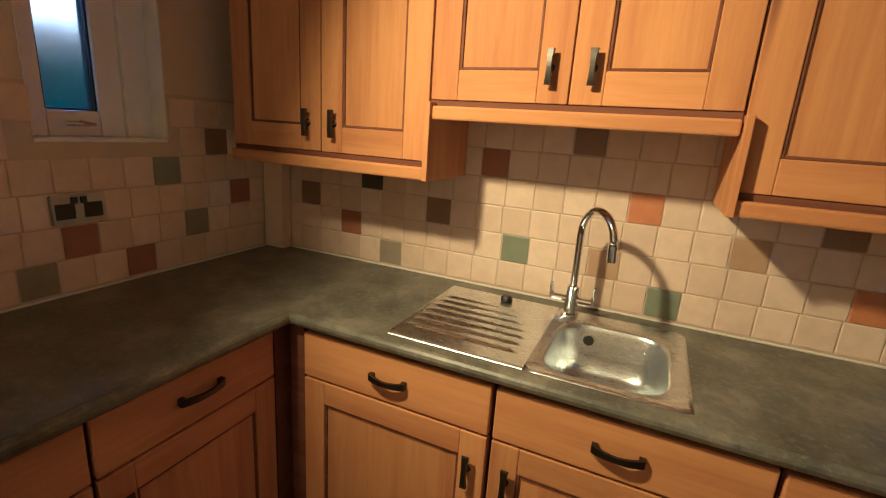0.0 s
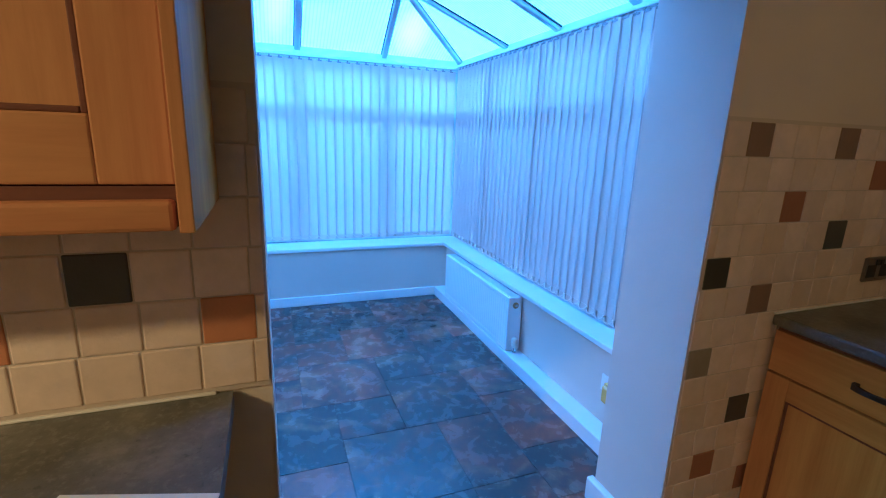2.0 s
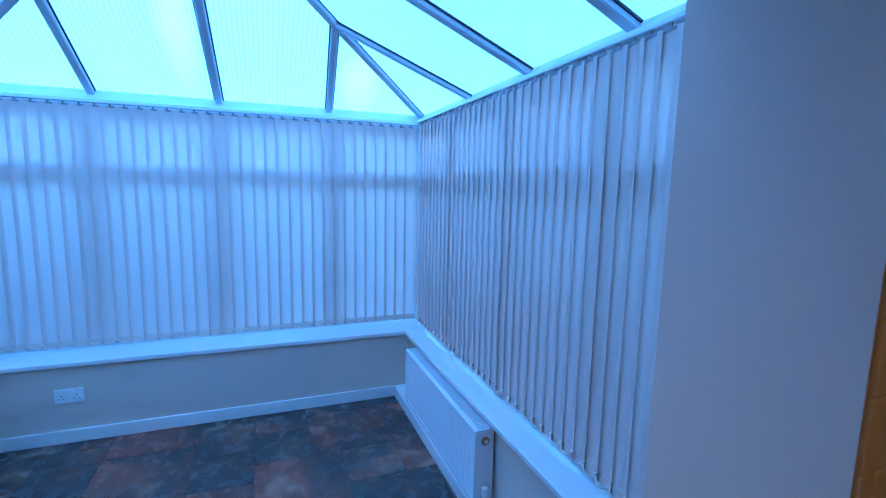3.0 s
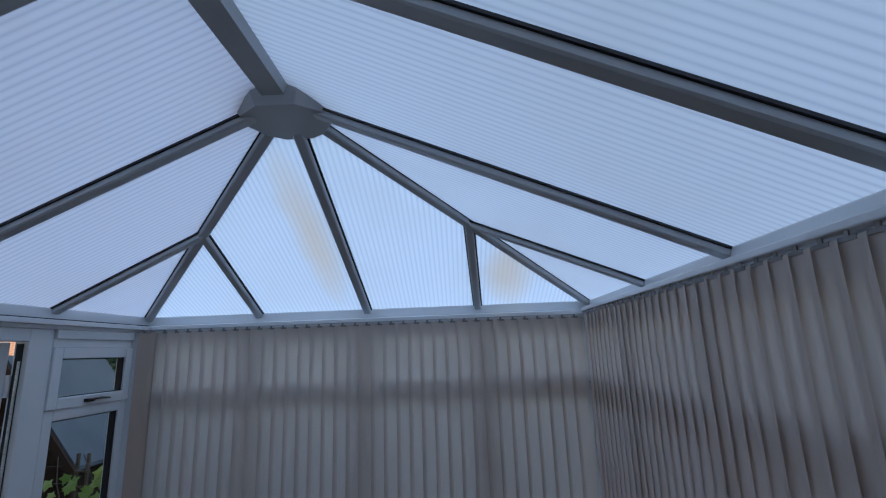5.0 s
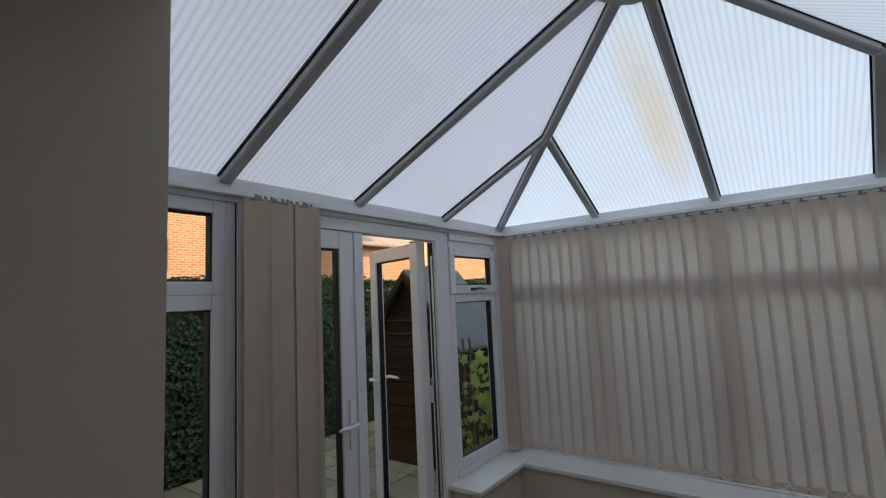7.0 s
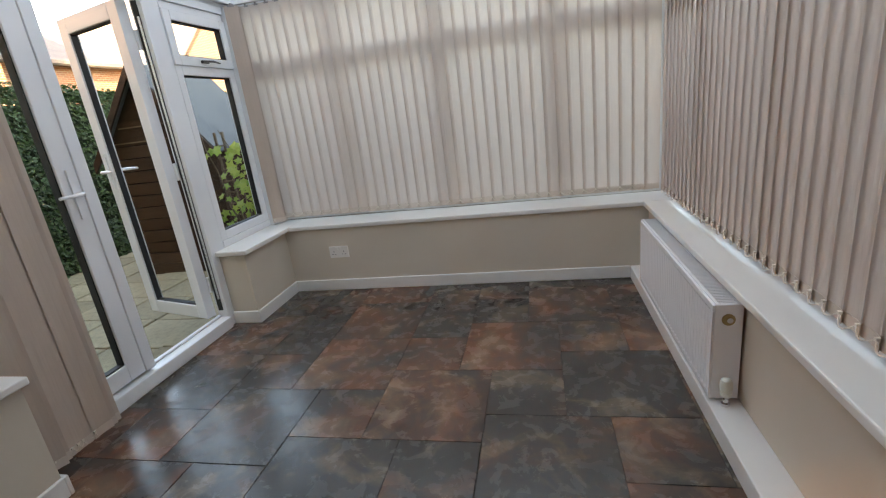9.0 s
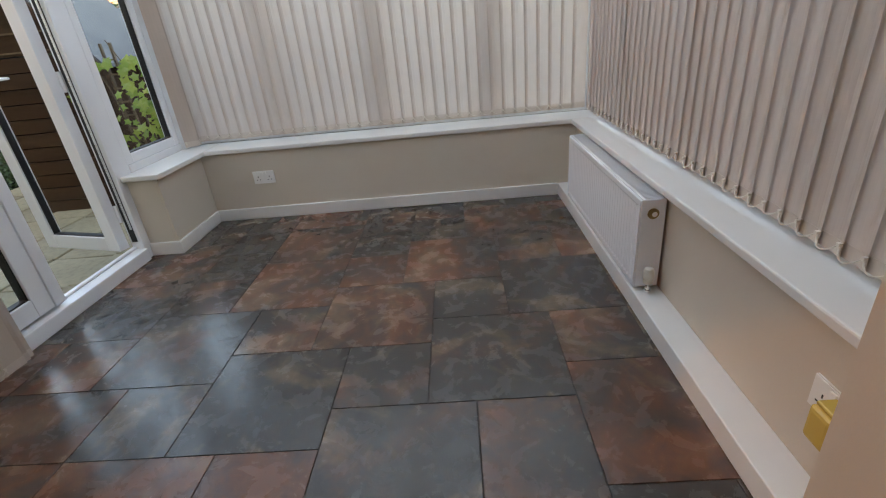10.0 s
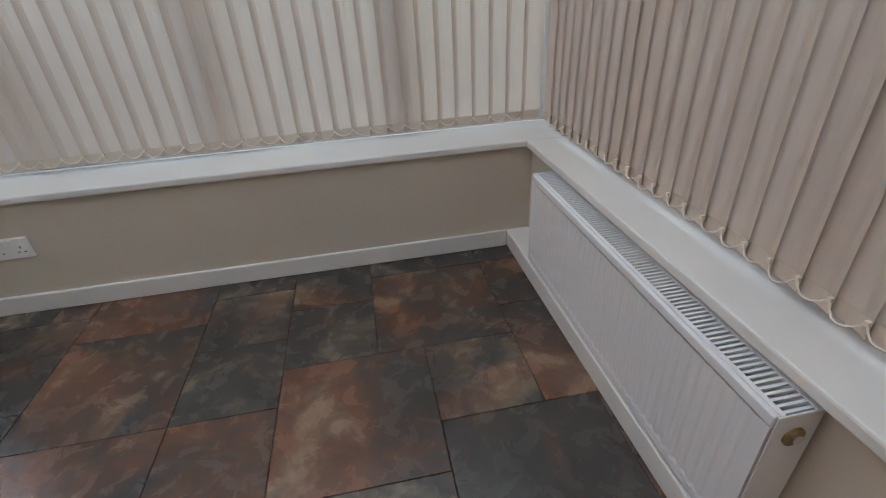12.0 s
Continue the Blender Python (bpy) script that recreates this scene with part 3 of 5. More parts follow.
def lever(parent, base, out, along, mat=M_UPVC):
    """A lever handle on its plate: base point, outward axis and lever direction."""
    base, out, along = Vector(base), Vector(out), Vector(along)
    bm = bmesh.new()
    up = Vector((0, 0, 1))
    side = out.cross(up)
    for z0, z1 in ((-0.11, 0.11),):
        c = [base + up * z + side * s for s, z in ((-0.014, z0), (0.014, z0), (0.014, z1), (-0.014, z1))]
        prism(bm, c, out * 0.010)
    sweep(bm, [base + out * 0.008, base + out * 0.045, base + out * 0.052 + along * 0.012, base + out * 0.052 + along * 0.06, base + out * 0.050 + along * 0.115], [0.010, 0.010, 0.010, 0.009, 0.007], 10)
    return part("handle", bm, mat, parent, "white lever handle", smooth=False)


door_1 = thing("door_1", "white plastic glazed door leaf, shut", "door", kind="structure")
leaf = pane_frame(door_1, 0, FRAME_W - 0.01, 2.75, 3.285, 0.092, 1.938, w=0.088, name="leaf")
part("meeting_stile", box((FRAME_W - 0.08, 3.285, 0.092), (FRAME_W - 0.002, 3.345, 1.938), 0.004), M_UPVC, door_1)
lever(leaf, (FRAME_W - 0.008, 3.245, 1.02), (1, 0, 0), (0, -1, 0))

door_2 = thing("door_2", "white plastic glazed door leaf, swung open to the garden", "door", kind="structure")
leaf2 = pane_frame(door_2, 0, 0.0, 0.0, 0.60, 0.092, 1.938, w=0.085, name="leaf")
part("edge_seal", box((-0.045, 0.595, 0.10), (-0.02, 0.603, 1.94)), M_RUBBER, leaf2, "black edge seal")
lever(leaf2, (0.0, 0.555, 1.06), (1, 0, 0), (0, -1, 0))
lever(leaf2, (-0.06, 0.555, 1.06), (-1, 0, 0), (0, -1, 0))
for z in (0.3, 1.02, 1.74):
    part("hinge", tube([(0.008, -0.004, z - 0.05), (0.008, -0.004, z + 0.05)], 0.011), M_UPVC, leaf2, "white hinge")
door_2.matrix_world = pose(FRAME_W - 0.075, DOOR_B - 0.075, 0, 0, 0, 74)

# eaves beam and roof
eaves = thing("eaves_beam", "white plastic eaves beam with stepped moulding", "eaves beam", kind="structure")
for lo, hi in (((FRAME_W - 0.10, BACK_N + 0.003, FRAME_TOP), (FRAME_W + 0.012, FRAME_N + 0.10, 2.05)),
               ((FRAME_W - 0.12, BACK_N + 0.003, 2.05), (FRAME_W - 0.018, FRAME_N + 0.10, EAVE)),
               ((FRAME_W + 0.012, FRAME_N - 0.012, FRAME_TOP), (FRAME_E - 0.0, FRAME_N + 0.10, 2.05)),
               ((FRAME_W - 0.018, FRAME_N + 0.018, 2.05), (FRAME_E + 0.018, FRAME_N + 0.12, EAVE)),
               ((FRAME_E - 0.012, BACK_N + 0.003, FRAME_TOP), (FRAME_E + 0.10, FRAME_N - 0.012, 2.05)),
               ((FRAME_E + 0.018, BACK_N + 0.003, 2.05), (FRAME_E + 0.12, FRAME_N + 0.12, EAVE))):
    part("beam", box(lo, hi, 0.006), M_UPVC, eaves)
part("seam", box((FRAME_W - 0.017, BACK_N + 0.004, 2.047), (FRAME_W + 0.0135, FRAME_N - 0.02, 2.052)), M_RUBBER, eaves, "thin dark seam along the eaves")
part("blind_rail", box((FRAME_W + 0.02, BACK_N + 0.02, 2.018), (FRAME_W + 0.055, FRAME_N - 0.03, 2.043), 0.004), M_UPVC, eaves, "white blind headrail")
part("blind_rail", box((FRAME_W + 0.06, FRAME_N - 0.075, 2.018), (FRAME_E - 0.02, FRAME_N - 0.035, 2.043), 0.004), M_UPVC, eaves, "white blind headrail")
part("blind_rail", box((FRAME_E - 0.055, BACK_N + 0.02, 2.034), (FRAME_E - 0.02, FRAME_N - 0.08, 2.056), 0.004), M_UPVC, eaves, "white blind headrail")

RIDGE_X, RIDGE_Z, HUB_Y = 1.372, 2.775, 3.385
RX0, RX1, RY1 = FRAME_W - 0.03, FRAME_E + 0.03, FRAME_N + 0.03
RZ = 2.10
conservatory_roof = thing("conservatory_roof", "hipped conservatory roof of opal sheets between grey bars", "roof", kind="structure")
hub_top = Vector((RIDGE_X, HUB_Y, RIDGE_Z))


def on_w(y, f):
    return Vector((RX0 + (RIDGE_X - RX0) * f, y, RZ + (RIDGE_Z - RZ) * f))


def on_e(y, f):
    return Vector((RX1 + (RIDGE_X - RX1) * f, y, RZ + (RIDGE_Z - RZ) * f))


def sheet(pts, mat, name="roof_sheet"):
    pts = [Vector(p) for p in pts]
    n = (pts[1] - pts[0]).cross(pts[2] - pts[0]).normalized()
    if n.z < 0:
        n = -n
    return part(name, prism(bmesh.new(), [p + n * 0.004 for p in pts], n * 0.016), mat, conservatory_roof, "opal multiwall sheet")


CW, CE = Vector((RX0, RY1, RZ)), Vector((RX1, RY1, RZ))
JF = 0.53
JW, JE = CW.lerp(hub_top, JF), CE.lerp(hub_top, JF)
RAF_W, RAF_E = [1.954, 2.635, 3.34], [1.954, 2.581, 3.235]
RIDGE_Y = [1.954, 2.637, HUB_Y]
for k in range(2):
    sheet([on_w(RAF_W[k], 0), on_w(RAF_W[k + 1], 0), on_w(RIDGE_Y[k + 1], 1), on_w(RIDGE_Y[k], 1)], M_POLY_Y)
    sheet([on_e(RAF_E[k], 0), on_e(RAF_E[k + 1], 0), on_e(RIDGE_Y[k + 1], 1), on_e(RIDGE_Y[k], 1)], M_POLY_Y)
YJ, YJE = 4.085, 3.90
sheet([on_w(RAF_W[2], 0), on_w(YJ, 0), JW, hub_top], M_POLY_Y)
sheet([on_e(RAF_E[2], 0), on_e(YJE, 0), JE, hub_top], M_POLY_Y)
sheet([on_w(YJ, 0), CW, JW], M_POLY_Y)
sheet([on_e(YJE, 0), CE, JE], M_POLY_Y)
N1, N2, N3 = Vector((0.695, RY1, RZ)), Vector((1.402, RY1, RZ)), Vector((2.115, RY1, RZ))
sheet([CW, N1, JW], M_POLY_X)
sheet([N1, N2, hub_top, JW], M_POLY_X)
sheet([N2, N3, JE, hub_top], M_POLY_X)
sheet([N3, CE, JE], M_POLY_X)


def rafter(a, b, w=0.046, d=0.030):
    bm = bar(bmesh.new(), a, b, w, d)
    bmesh.ops.bevel(bm, geom=list(bm.edges), offset=0.006, segments=1, affect="EDGES")
    ob = part("rafter", bm, M_BEAM, conservatory_roof, "grey capped glazing bar")
    g = bar(bmesh.new(), Vector(a) + Vector((0, 0, 0.003)), Vector(b) + Vector((0, 0, 0.003)), w + 0.016, 0.008)
    part("seal", g, M_RUBBER, ob, "black sheet seal")
    return ob


rafter(on_w(1.985, 0), on_w(1.985, 0.985), 0.062)
rafter(on_e(1.985, 0), on_e(1.985, 0.985), 0.062)
rafter(on_w(RAF_W[1], 0), on_w(RIDGE_Y[1], 0.985), 0.049)
rafter(on_e(RAF_E[1], 0), on_e(RIDGE_Y[1], 0.985), 0.049)
rafter(on_w(RAF_W[2], 0), on_w(HUB_Y - 0.02, 0.97))
rafter(on_e(RAF_E[2], 0), on_e(HUB_Y - 0.02, 0.97))
rafter(CW, hub_top)
rafter(CE, hub_top)
rafter(N2, hub_top)
rafter(N1, JW, 0.043)
rafter(N3, JE, 0.043)
rafter(on_w(YJ, 0), JW, 0.043)
rafter(on_e(YJE, 0), JE, 0.043)
ridge = bmesh.new()
prism(ridge, [(RIDGE_X + a, BACK_N + 0.003, RIDGE_Z + z) for a, z in ((-0.040, -0.055), (0.040, -0.055), (0.052, -0.01), (0.03, 0.05), (-0.03, 0.05), (-0.052, -0.01))], (0, HUB_Y - BACK_N - 0.05, 0))
part("ridge_beam", ridge, M_BEAM, conservatory_roof, "broad grey ridge beam")
hub = bmesh.new()
outline = [(-0.075, -0.13), (0.075, -0.13), (0.165, -0.06), (0.175, 0.02), (0.125, 0.12), (0.06, 0.165), (-0.06, 0.165), (-0.125, 0.12), (-0.175, 0.02), (-0.165, -0.06)]
outline = [(x * 1.08, y * 1.05) for x, y in outline]
lower = [hub.verts.new((RIDGE_X + x * 0.86, HUB_Y + y * 0.86, RIDGE_Z - 0.085)) for x, y in outline]
upper = [hub.verts.new((RIDGE_X + x, HUB_Y + y, RIDGE_Z - 0.045)) for x, y in outline]
top = [hub.verts.new((RIDGE_X + x, HUB_Y + y, RIDGE_Z + 0.02)) for x, y in outline]
hub.faces.new(lower[::-1])
hub.faces.new(top)
for A, B in ((lower, upper), (upper, top)):
    for i in range(10):
        hub.faces.new((A[i], A[(i + 1) % 10], B[(i + 1) % 10], B[i]))
bmesh.ops.recalc_face_normals(hub, faces=hub.faces)
part("ridge_boss", hub, M_BEAM, conservatory_roof, "grey faceted boss where the bars meet")
# gable infill where the roof meets the house
tagged(part("wall_flashing", prism(bmesh.new(), [(RX0, BACK_N + 0.004, RZ - 0.05), (RX1, BACK_N + 0.004, RZ - 0.05), (RX1, BACK_N + 0.004, RZ), (RIDGE_X, BACK_N + 0.004, RIDGE_Z), (RX0, BACK_N + 0.004, RZ)], (0, 0.012, 0)), M_WALL), "plastered house wall under the roof", "wall", kind="structure")

# ---- vertical blinds ----


def vane_profile(width, curl):
    """Across a vane: places along it and its offset; one edge curls towards the room by curl."""
    if not curl:
        return [((k / 4 - 0.5) * width, 0.003 * (1 - (k / 2 - 1) ** 2)) for k in range(5)]
    return [(s * width, b * curl) for s, b in ((-0.5, 1.0), (-0.44, 0.72), (-0.36, 0.44), (-0.25, 0.20), (-0.05, 0.04), (0.2, -0.04), (0.5, -0.10))]


def vane_mesh(z0, z1, width, cloth, curl):
    bm = bmesh.new()
    grid = [[bm.verts.new((s, b, z)) for z in (z0 + 0.036, 0.5 * (z0 + z1), z1)] for s, b in vane_profile(width, curl)]
    for a, b in zip(grid, grid[1:]):
        for i in range(2):
            bm.faces.new((a[i], b[i], b[i + 1], a[i + 1]))
    me = bpy.data.meshes.new("vane")
    bm.to_mesh(me)
    bm.free()
    me.materials.append(cloth)
    return me


def hem_mesh(z0, width, curl):
    bm = bmesh.new()
    line = vane_profile(width, curl)
    loop = [(s, b - 0.0014, z0) for s, b in line] + [(s, b + 0.0014, z0) for s, b in reversed(line)]
    prism(bm, loop, (0, 0, 0.036))
    me = bpy.data.meshes.new("hem")
    bm.to_mesh(me)
    bm.free()
    me.materials.append(M_HEM)
    return me


def hanger_mesh(z1):
    bm = boxes(((-0.022, -0.001, z1 - 0.022), (0.022, 0.003, z1 - 0.012)), ((-0.006, -0.001, z1 - 0.013), (0.006, 0.003, z1 + 0.002)))
    me = bpy.data.meshes.new("hanger")
    bm.to_mesh(me)
    bm.free()
    me.materials.append(M_INK)
    return me


def blind(label, places, z0, z1, swag_side, width=0.089, swag_edge=-1, cloth=M_VANE, curl=0.0):
    """A vertical blind: places are (x, y, turn) of each vane; a bead cord links the hems."""
    b = thing("vertical_blind", label, "blind")
    vm, hm, gm = vane_mesh(z0, z1 - 0.014, width, cloth, curl), hem_mesh(z0, width, curl), hanger_mesh(z1)
    for x, y, turn in places:
        v = piece("vane", vm, b, (x, y, 0))
        v.rotation_euler = (radians(random.uniform(-0.03, 0.03)), radians(random.uniform(-0.05, 0.05)), radians(turn))
        piece("hem", hm, v)
        piece("hanger", gm, v)
    cord = bmesh.new()
    for (xa, ya, ta), (xb, yb, tb) in zip(places, places[1:]):
        o = Vector(swag_side) * (0.004 + abs(curl))
        ea, eb = swag_edge * (width / 2 - 0.004), swag_edge * (width / 2 - 0.004)
        a = Vector((xa + ea * math.cos(radians(ta)), ya + ea * math.sin(radians(ta)), z0 + 0.032)) + o
        c = Vector((xb + eb * math.cos(radians(tb)), yb + eb * math.sin(radians(tb)), z0 + 0.032)) + o
        deep = random.uniform(0.016, 0.026)
        pts = [a.lerp(c, k / 6) - Vector((0, 0, deep * (1 - (k / 3 - 1) ** 2))) + o * (1 - (k / 3 - 1) ** 2) for k in range(7)]
        sweep(cord, pts, 0.0021, 5)
        bmesh.ops.create_cube(cord, size=0.009, matrix=Matrix.Translation(a))
    part("bead_cord", cord, M_CORD, b, "thin bead cord linking the vanes")
    return b


random.seed(4)
blind("closed beige fabric vertical blind over the end windows", [(0.12 + 0.0760 * i, FRAME_N - 0.055, 1.2 + random.uniform(-0.5, 0.5)) for i in range(35)], SILL + 0.028, 2.018, (0, -1, 0), 0.096, curl=-0.013)
blind("closed beige fabric vertical blind above the radiator", [(FRAME_E - 0.045, 2.016 + 0.0708 * i, 90.9 + random.uniform(-0.25, 0.25)) for i in range(38)], SILL + 0.028, 2.034, (-1, 0, 0), 0.105, curl=0.011)
blind("beige vertical blind drawn back into a bundle by the doors", [(FRAME_W + 0.10 + random.uniform(-0.012, 0.012), 2.685 + 0.0245 * i, 80 + random.uniform(-16, 16)) for i in range(12)], 0.03, 2.018, (1, 0, 0), cloth=M_VANE_SHADED)
blind("narrow bundle of beige blind vanes in the window corner", [(FRAME_W + 0.075, 4.655 + 0.012 * i, 30 + 8 * i) for i in range(4)], SILL + 0.012, 2.018, (1, 0, 0), cloth=M_VANE_SHADED)

# ---- radiator ----
RY0, RY2, RZ0, RZ1, RXF, RXB = 3.105, 4.24, 0.088, 0.457, 2.540, 2.632
radiator = thing("radiator", "white steel panel radiator with top grille", "radiator", at=(0, 0, 0))
fb = bmesh.new()
ribs = 35
prof = []
for i in range(ribs * 6 + 1):
    y = RY0 + 0.02 + (RY2 - RY0 - 0.04) * i / (ribs * 6)
    ph = i % 6
    prof.append((RXF + (0.0, 0.0005, 0.0021, 0.0026, 0.0021, 0.0005)[ph], y))
rows_z = [RZ0 + 0.03, RZ0 + 0.036, RZ1 - 0.034, RZ1 - 0.028]
grid = [[fb.verts.new((x if 0 < k < 3 else RXF, y, z)) for k, z in enumerate(rows_z)] for x, y in prof]
for a, b in zip(grid, grid[1:]):
    for k in range(3):
        fb.faces.new((a[k], a[k + 1], b[k + 1], b[k]))
add_box(fb, (RXF, RY0 + 0.002, RZ0), (RXF + 0.014, RY2 - 0.002, RZ0 + 0.030), 0.003)
add_box(fb, (RXF, RY0 + 0.002, RZ1 - 0.028), (RXF + 0.014, RY2 - 0.002, RZ1 - 0.004), 0.003)
add_box(fb, (RXF, RY0 + 0.002, RZ0 + 0.03), (RXF + 0.014, RY0 + 0.02, RZ1 - 0.028))
add_box(fb, (RXF, RY2 - 0.02, RZ0 + 0.03), (RXF + 0.014, RY2 - 0.002, RZ1 - 0.028))
bmesh.ops.recalc_face_normals(fb, faces=fb.faces)
part("front_panel", fb, M_RAD, radiator)
part("back_panel", box((RXB - 0.012, RY0 + 0.004, RZ0), (RXB, RY2 - 0.004, RZ1 - 0.006), 0.003), M_RAD, radiator)
part("end_panel", box((RXF + 0.004, RY0 - 0.004, RZ0 + 0.004), (RXB + 0.002, RY0, RZ1), 0.003), M_RAD, radiator)
part("end_panel", box((RXF + 0.004, RY2, RZ0 + 0.004), (RXB + 0.002, RY2 + 0.004, RZ1), 0.003), M_RAD, radiator)
gr = bmesh.new()
add_box(gr, (RXF + 0.010, RY0, RZ1 - 0.004), (RXF + 0.020, RY2, RZ1))
add_box(gr, (RXB - 0.014, RY0, RZ1 - 0.004), (RXB, RY2, RZ1))
for i in range(86):
    y = RY0 + 0.004 + i * (RY2 - RY0 - 0.012) / 85
    add_box(gr, (RXF + 0.020, y, RZ1 - 0.005), (RXB - 0.014, y + 0.0055, RZ1 - 0.001))
part("grille", gr, M_RAD, radiator, "white slotted top grille")
fins = bmesh.new()
zig = [((RXF + 0.018) if (i // 2) % 2 else (RXB - 0.016), RY0 + 0.02 + i * (RY2 - RY0 - 0.04) / 89) for i in range(90)]
lo_, hi_ = [[fins.verts.new((x, y, z)) for x, y in zig] for z in (RZ0 + 0.02, RZ1 - 0.05)]
for i in range(89):
    fins.faces.new((lo_[i], lo_[i + 1], hi_[i + 1], hi_[i]))
part("fins", fins, M_RAD, radiator)
dots = bmesh.new()
for i in range(34):
    y = RY0 + 0.035 + i * (RY2 - RY0 - 0.07) / 33
    add_box(dots, (RXF - 0.0015, y, RZ0 + 0.017), (RXF + 0.002, y + 0.014, RZ0 + 0.025), 0.001)
part("weld_marks", dots, M_RAD, radiator, "row of pressed weld marks")
vb = bmesh.new()
sweep(vb, [(2.585, RY0 - 0.030, 0.080), (2.585, RY0 - 0.030, 0.122)], 0.0085, 10)
sweep(vb, [(2.585, RY0 - 0.030, 0.112), (2.585, RY0 + 0.004, 0.125)], 0.010, 10)
sweep(vb, [(2.585, RY0 - 0.030, 0.082), (2.585, RY0 - 0.030, 0.093)], 0.015, 6)
valve = part("valve", vb, M_CHROME, radiator, "chrome valve body")
vh = bmesh.new()
sweep(vh, [(2.585, RY0 - 0.030, z) for z in (0.120, 0.124, 0.138, 0.141, 0.146, 0.149, 0.175, 0.185, 0.189)], [0.015, 0.018, 0.019, 0.016, 0.016, 0.021, 0.020, 0.016, 0.008], 16)
part("thermostat_head", vh, M_IVORY, valve, "ivory thermostatic valve head")
pl = bmesh.new()
sweep(pl, [(2.588, RY0 - 0.003, 0.402), (2.588, RY0 - 0.008, 0.402)], 0.021, 18)
part("plug_recess", pl, M_BRASS, radiator, "dark brass end plug")
sweep_b = tube([(2.590, RY0 - 0.008, 0.402), (2.590, RY0 - 0.014, 0.402)], 0.010, 12)
part("bleed_plug", sweep_b, M_CHROME, radiator, "chrome bleed valve")
for yb in (RY0 + 0.2, RY2 - 0.23):
    part("bracket", box((RXB, yb, 0.2), (C_EAST, yb + 0.03, 0.40)), M_RAD, radiator)


def socket(name, at, across, out, label, plate=M_SOCKET, dark=M_RUBBER, w=0.146, h=0.086):
    """A double wall socket: centre, direction along the wall, direction off the wall."""
    s = thing(name, label, "socket")
    at, across, out = Vector(at), Vector(across), Vector(out)
    up = Vector((0, 0, 1))

    def slab(c, hw, hh, d0, d1, nm, mat, parent):
        p = [c + across * a + up * b + out * d0 for a, b in ((-hw, -hh), (hw, -hh), (hw, hh), (-hw, hh))]
        bm = prism(bmesh.new(), p, out * (d1 - d0))
        return part(nm, bm, mat, parent)

    bm = prism(bmesh.new(), [at + across * a + up * b for a, b in ((-w / 2, -h / 2), (w / 2, -h / 2), (w / 2, h / 2), (-w / 2, h / 2))], out * 0.010)
    bmesh.ops.bevel(bm, geom=list(bm.edges), offset=0.003, segments=2, affect="EDGES")
    pl_ = part("plate", bm, plate, s)
    for sx in (-0.038, 0.038):
        c = at + across * sx
        for dx, dz, hw, hh in ((0, 0.004, 0.002, 0.005), (-0.011, -0.016, 0.004, 0.002), (0.011, -0.016, 0.004, 0.002)):
            slab(c + across * dx + up * dz, hw, hh, 0.0095, 0.0108, "pin_hole", M_RUBBER, pl_)
        if plate is not M_SOCKET:
            slab(c - up * 0.006, 0.026, 0.023, 0.0092, 0.0105, "insert", M_RUBBER, pl_)
        slab(at + across * (sx * 0.33) + up * 0.026, 0.008, 0.010, 0.0095, 0.0145, "rocker", dark if plate is not M_SOCKET else M_SOCKET, pl_)
    return s


socket("wall_socket", (0.555, C_NORTH, 0.292), (1, 0, 0), (0, -1, 0), "white double wall socket above the skirting")
socket("wall_socket", (C_EAST, 2.232, 0.292), (0, 1, 0), (-1, 0, 0), "white double wall socket by a plugged-in unit")
plug = thing("plug_in_unit", "yellow plastic plug-in unit on the wall socket", "air freshener")
pb = bmesh.new()
add_box(pb, (C_EAST - 0.068, 2.168, 0.232), (C_EAST - 0.012, 2.236, 0.322), 0.014, 3)
part("body", pb, M_PLUG, plug)
part("cap", box((C_EAST - 0.060, 2.176, 0.322), (C_EAST - 0.018, 2.228, 0.332), 0.004), M_PLUG, plug)
part("plug_pins", box((C_EAST - 0.012, 2.18, 0.262), (C_EAST - 0.0098, 2.21, 0.302)), M_SOCKET, plug)

# ---- kitchen: units ----
TOP_Z, FRONT_Y, TOP_Y = 0.905, 1.022, 1.038


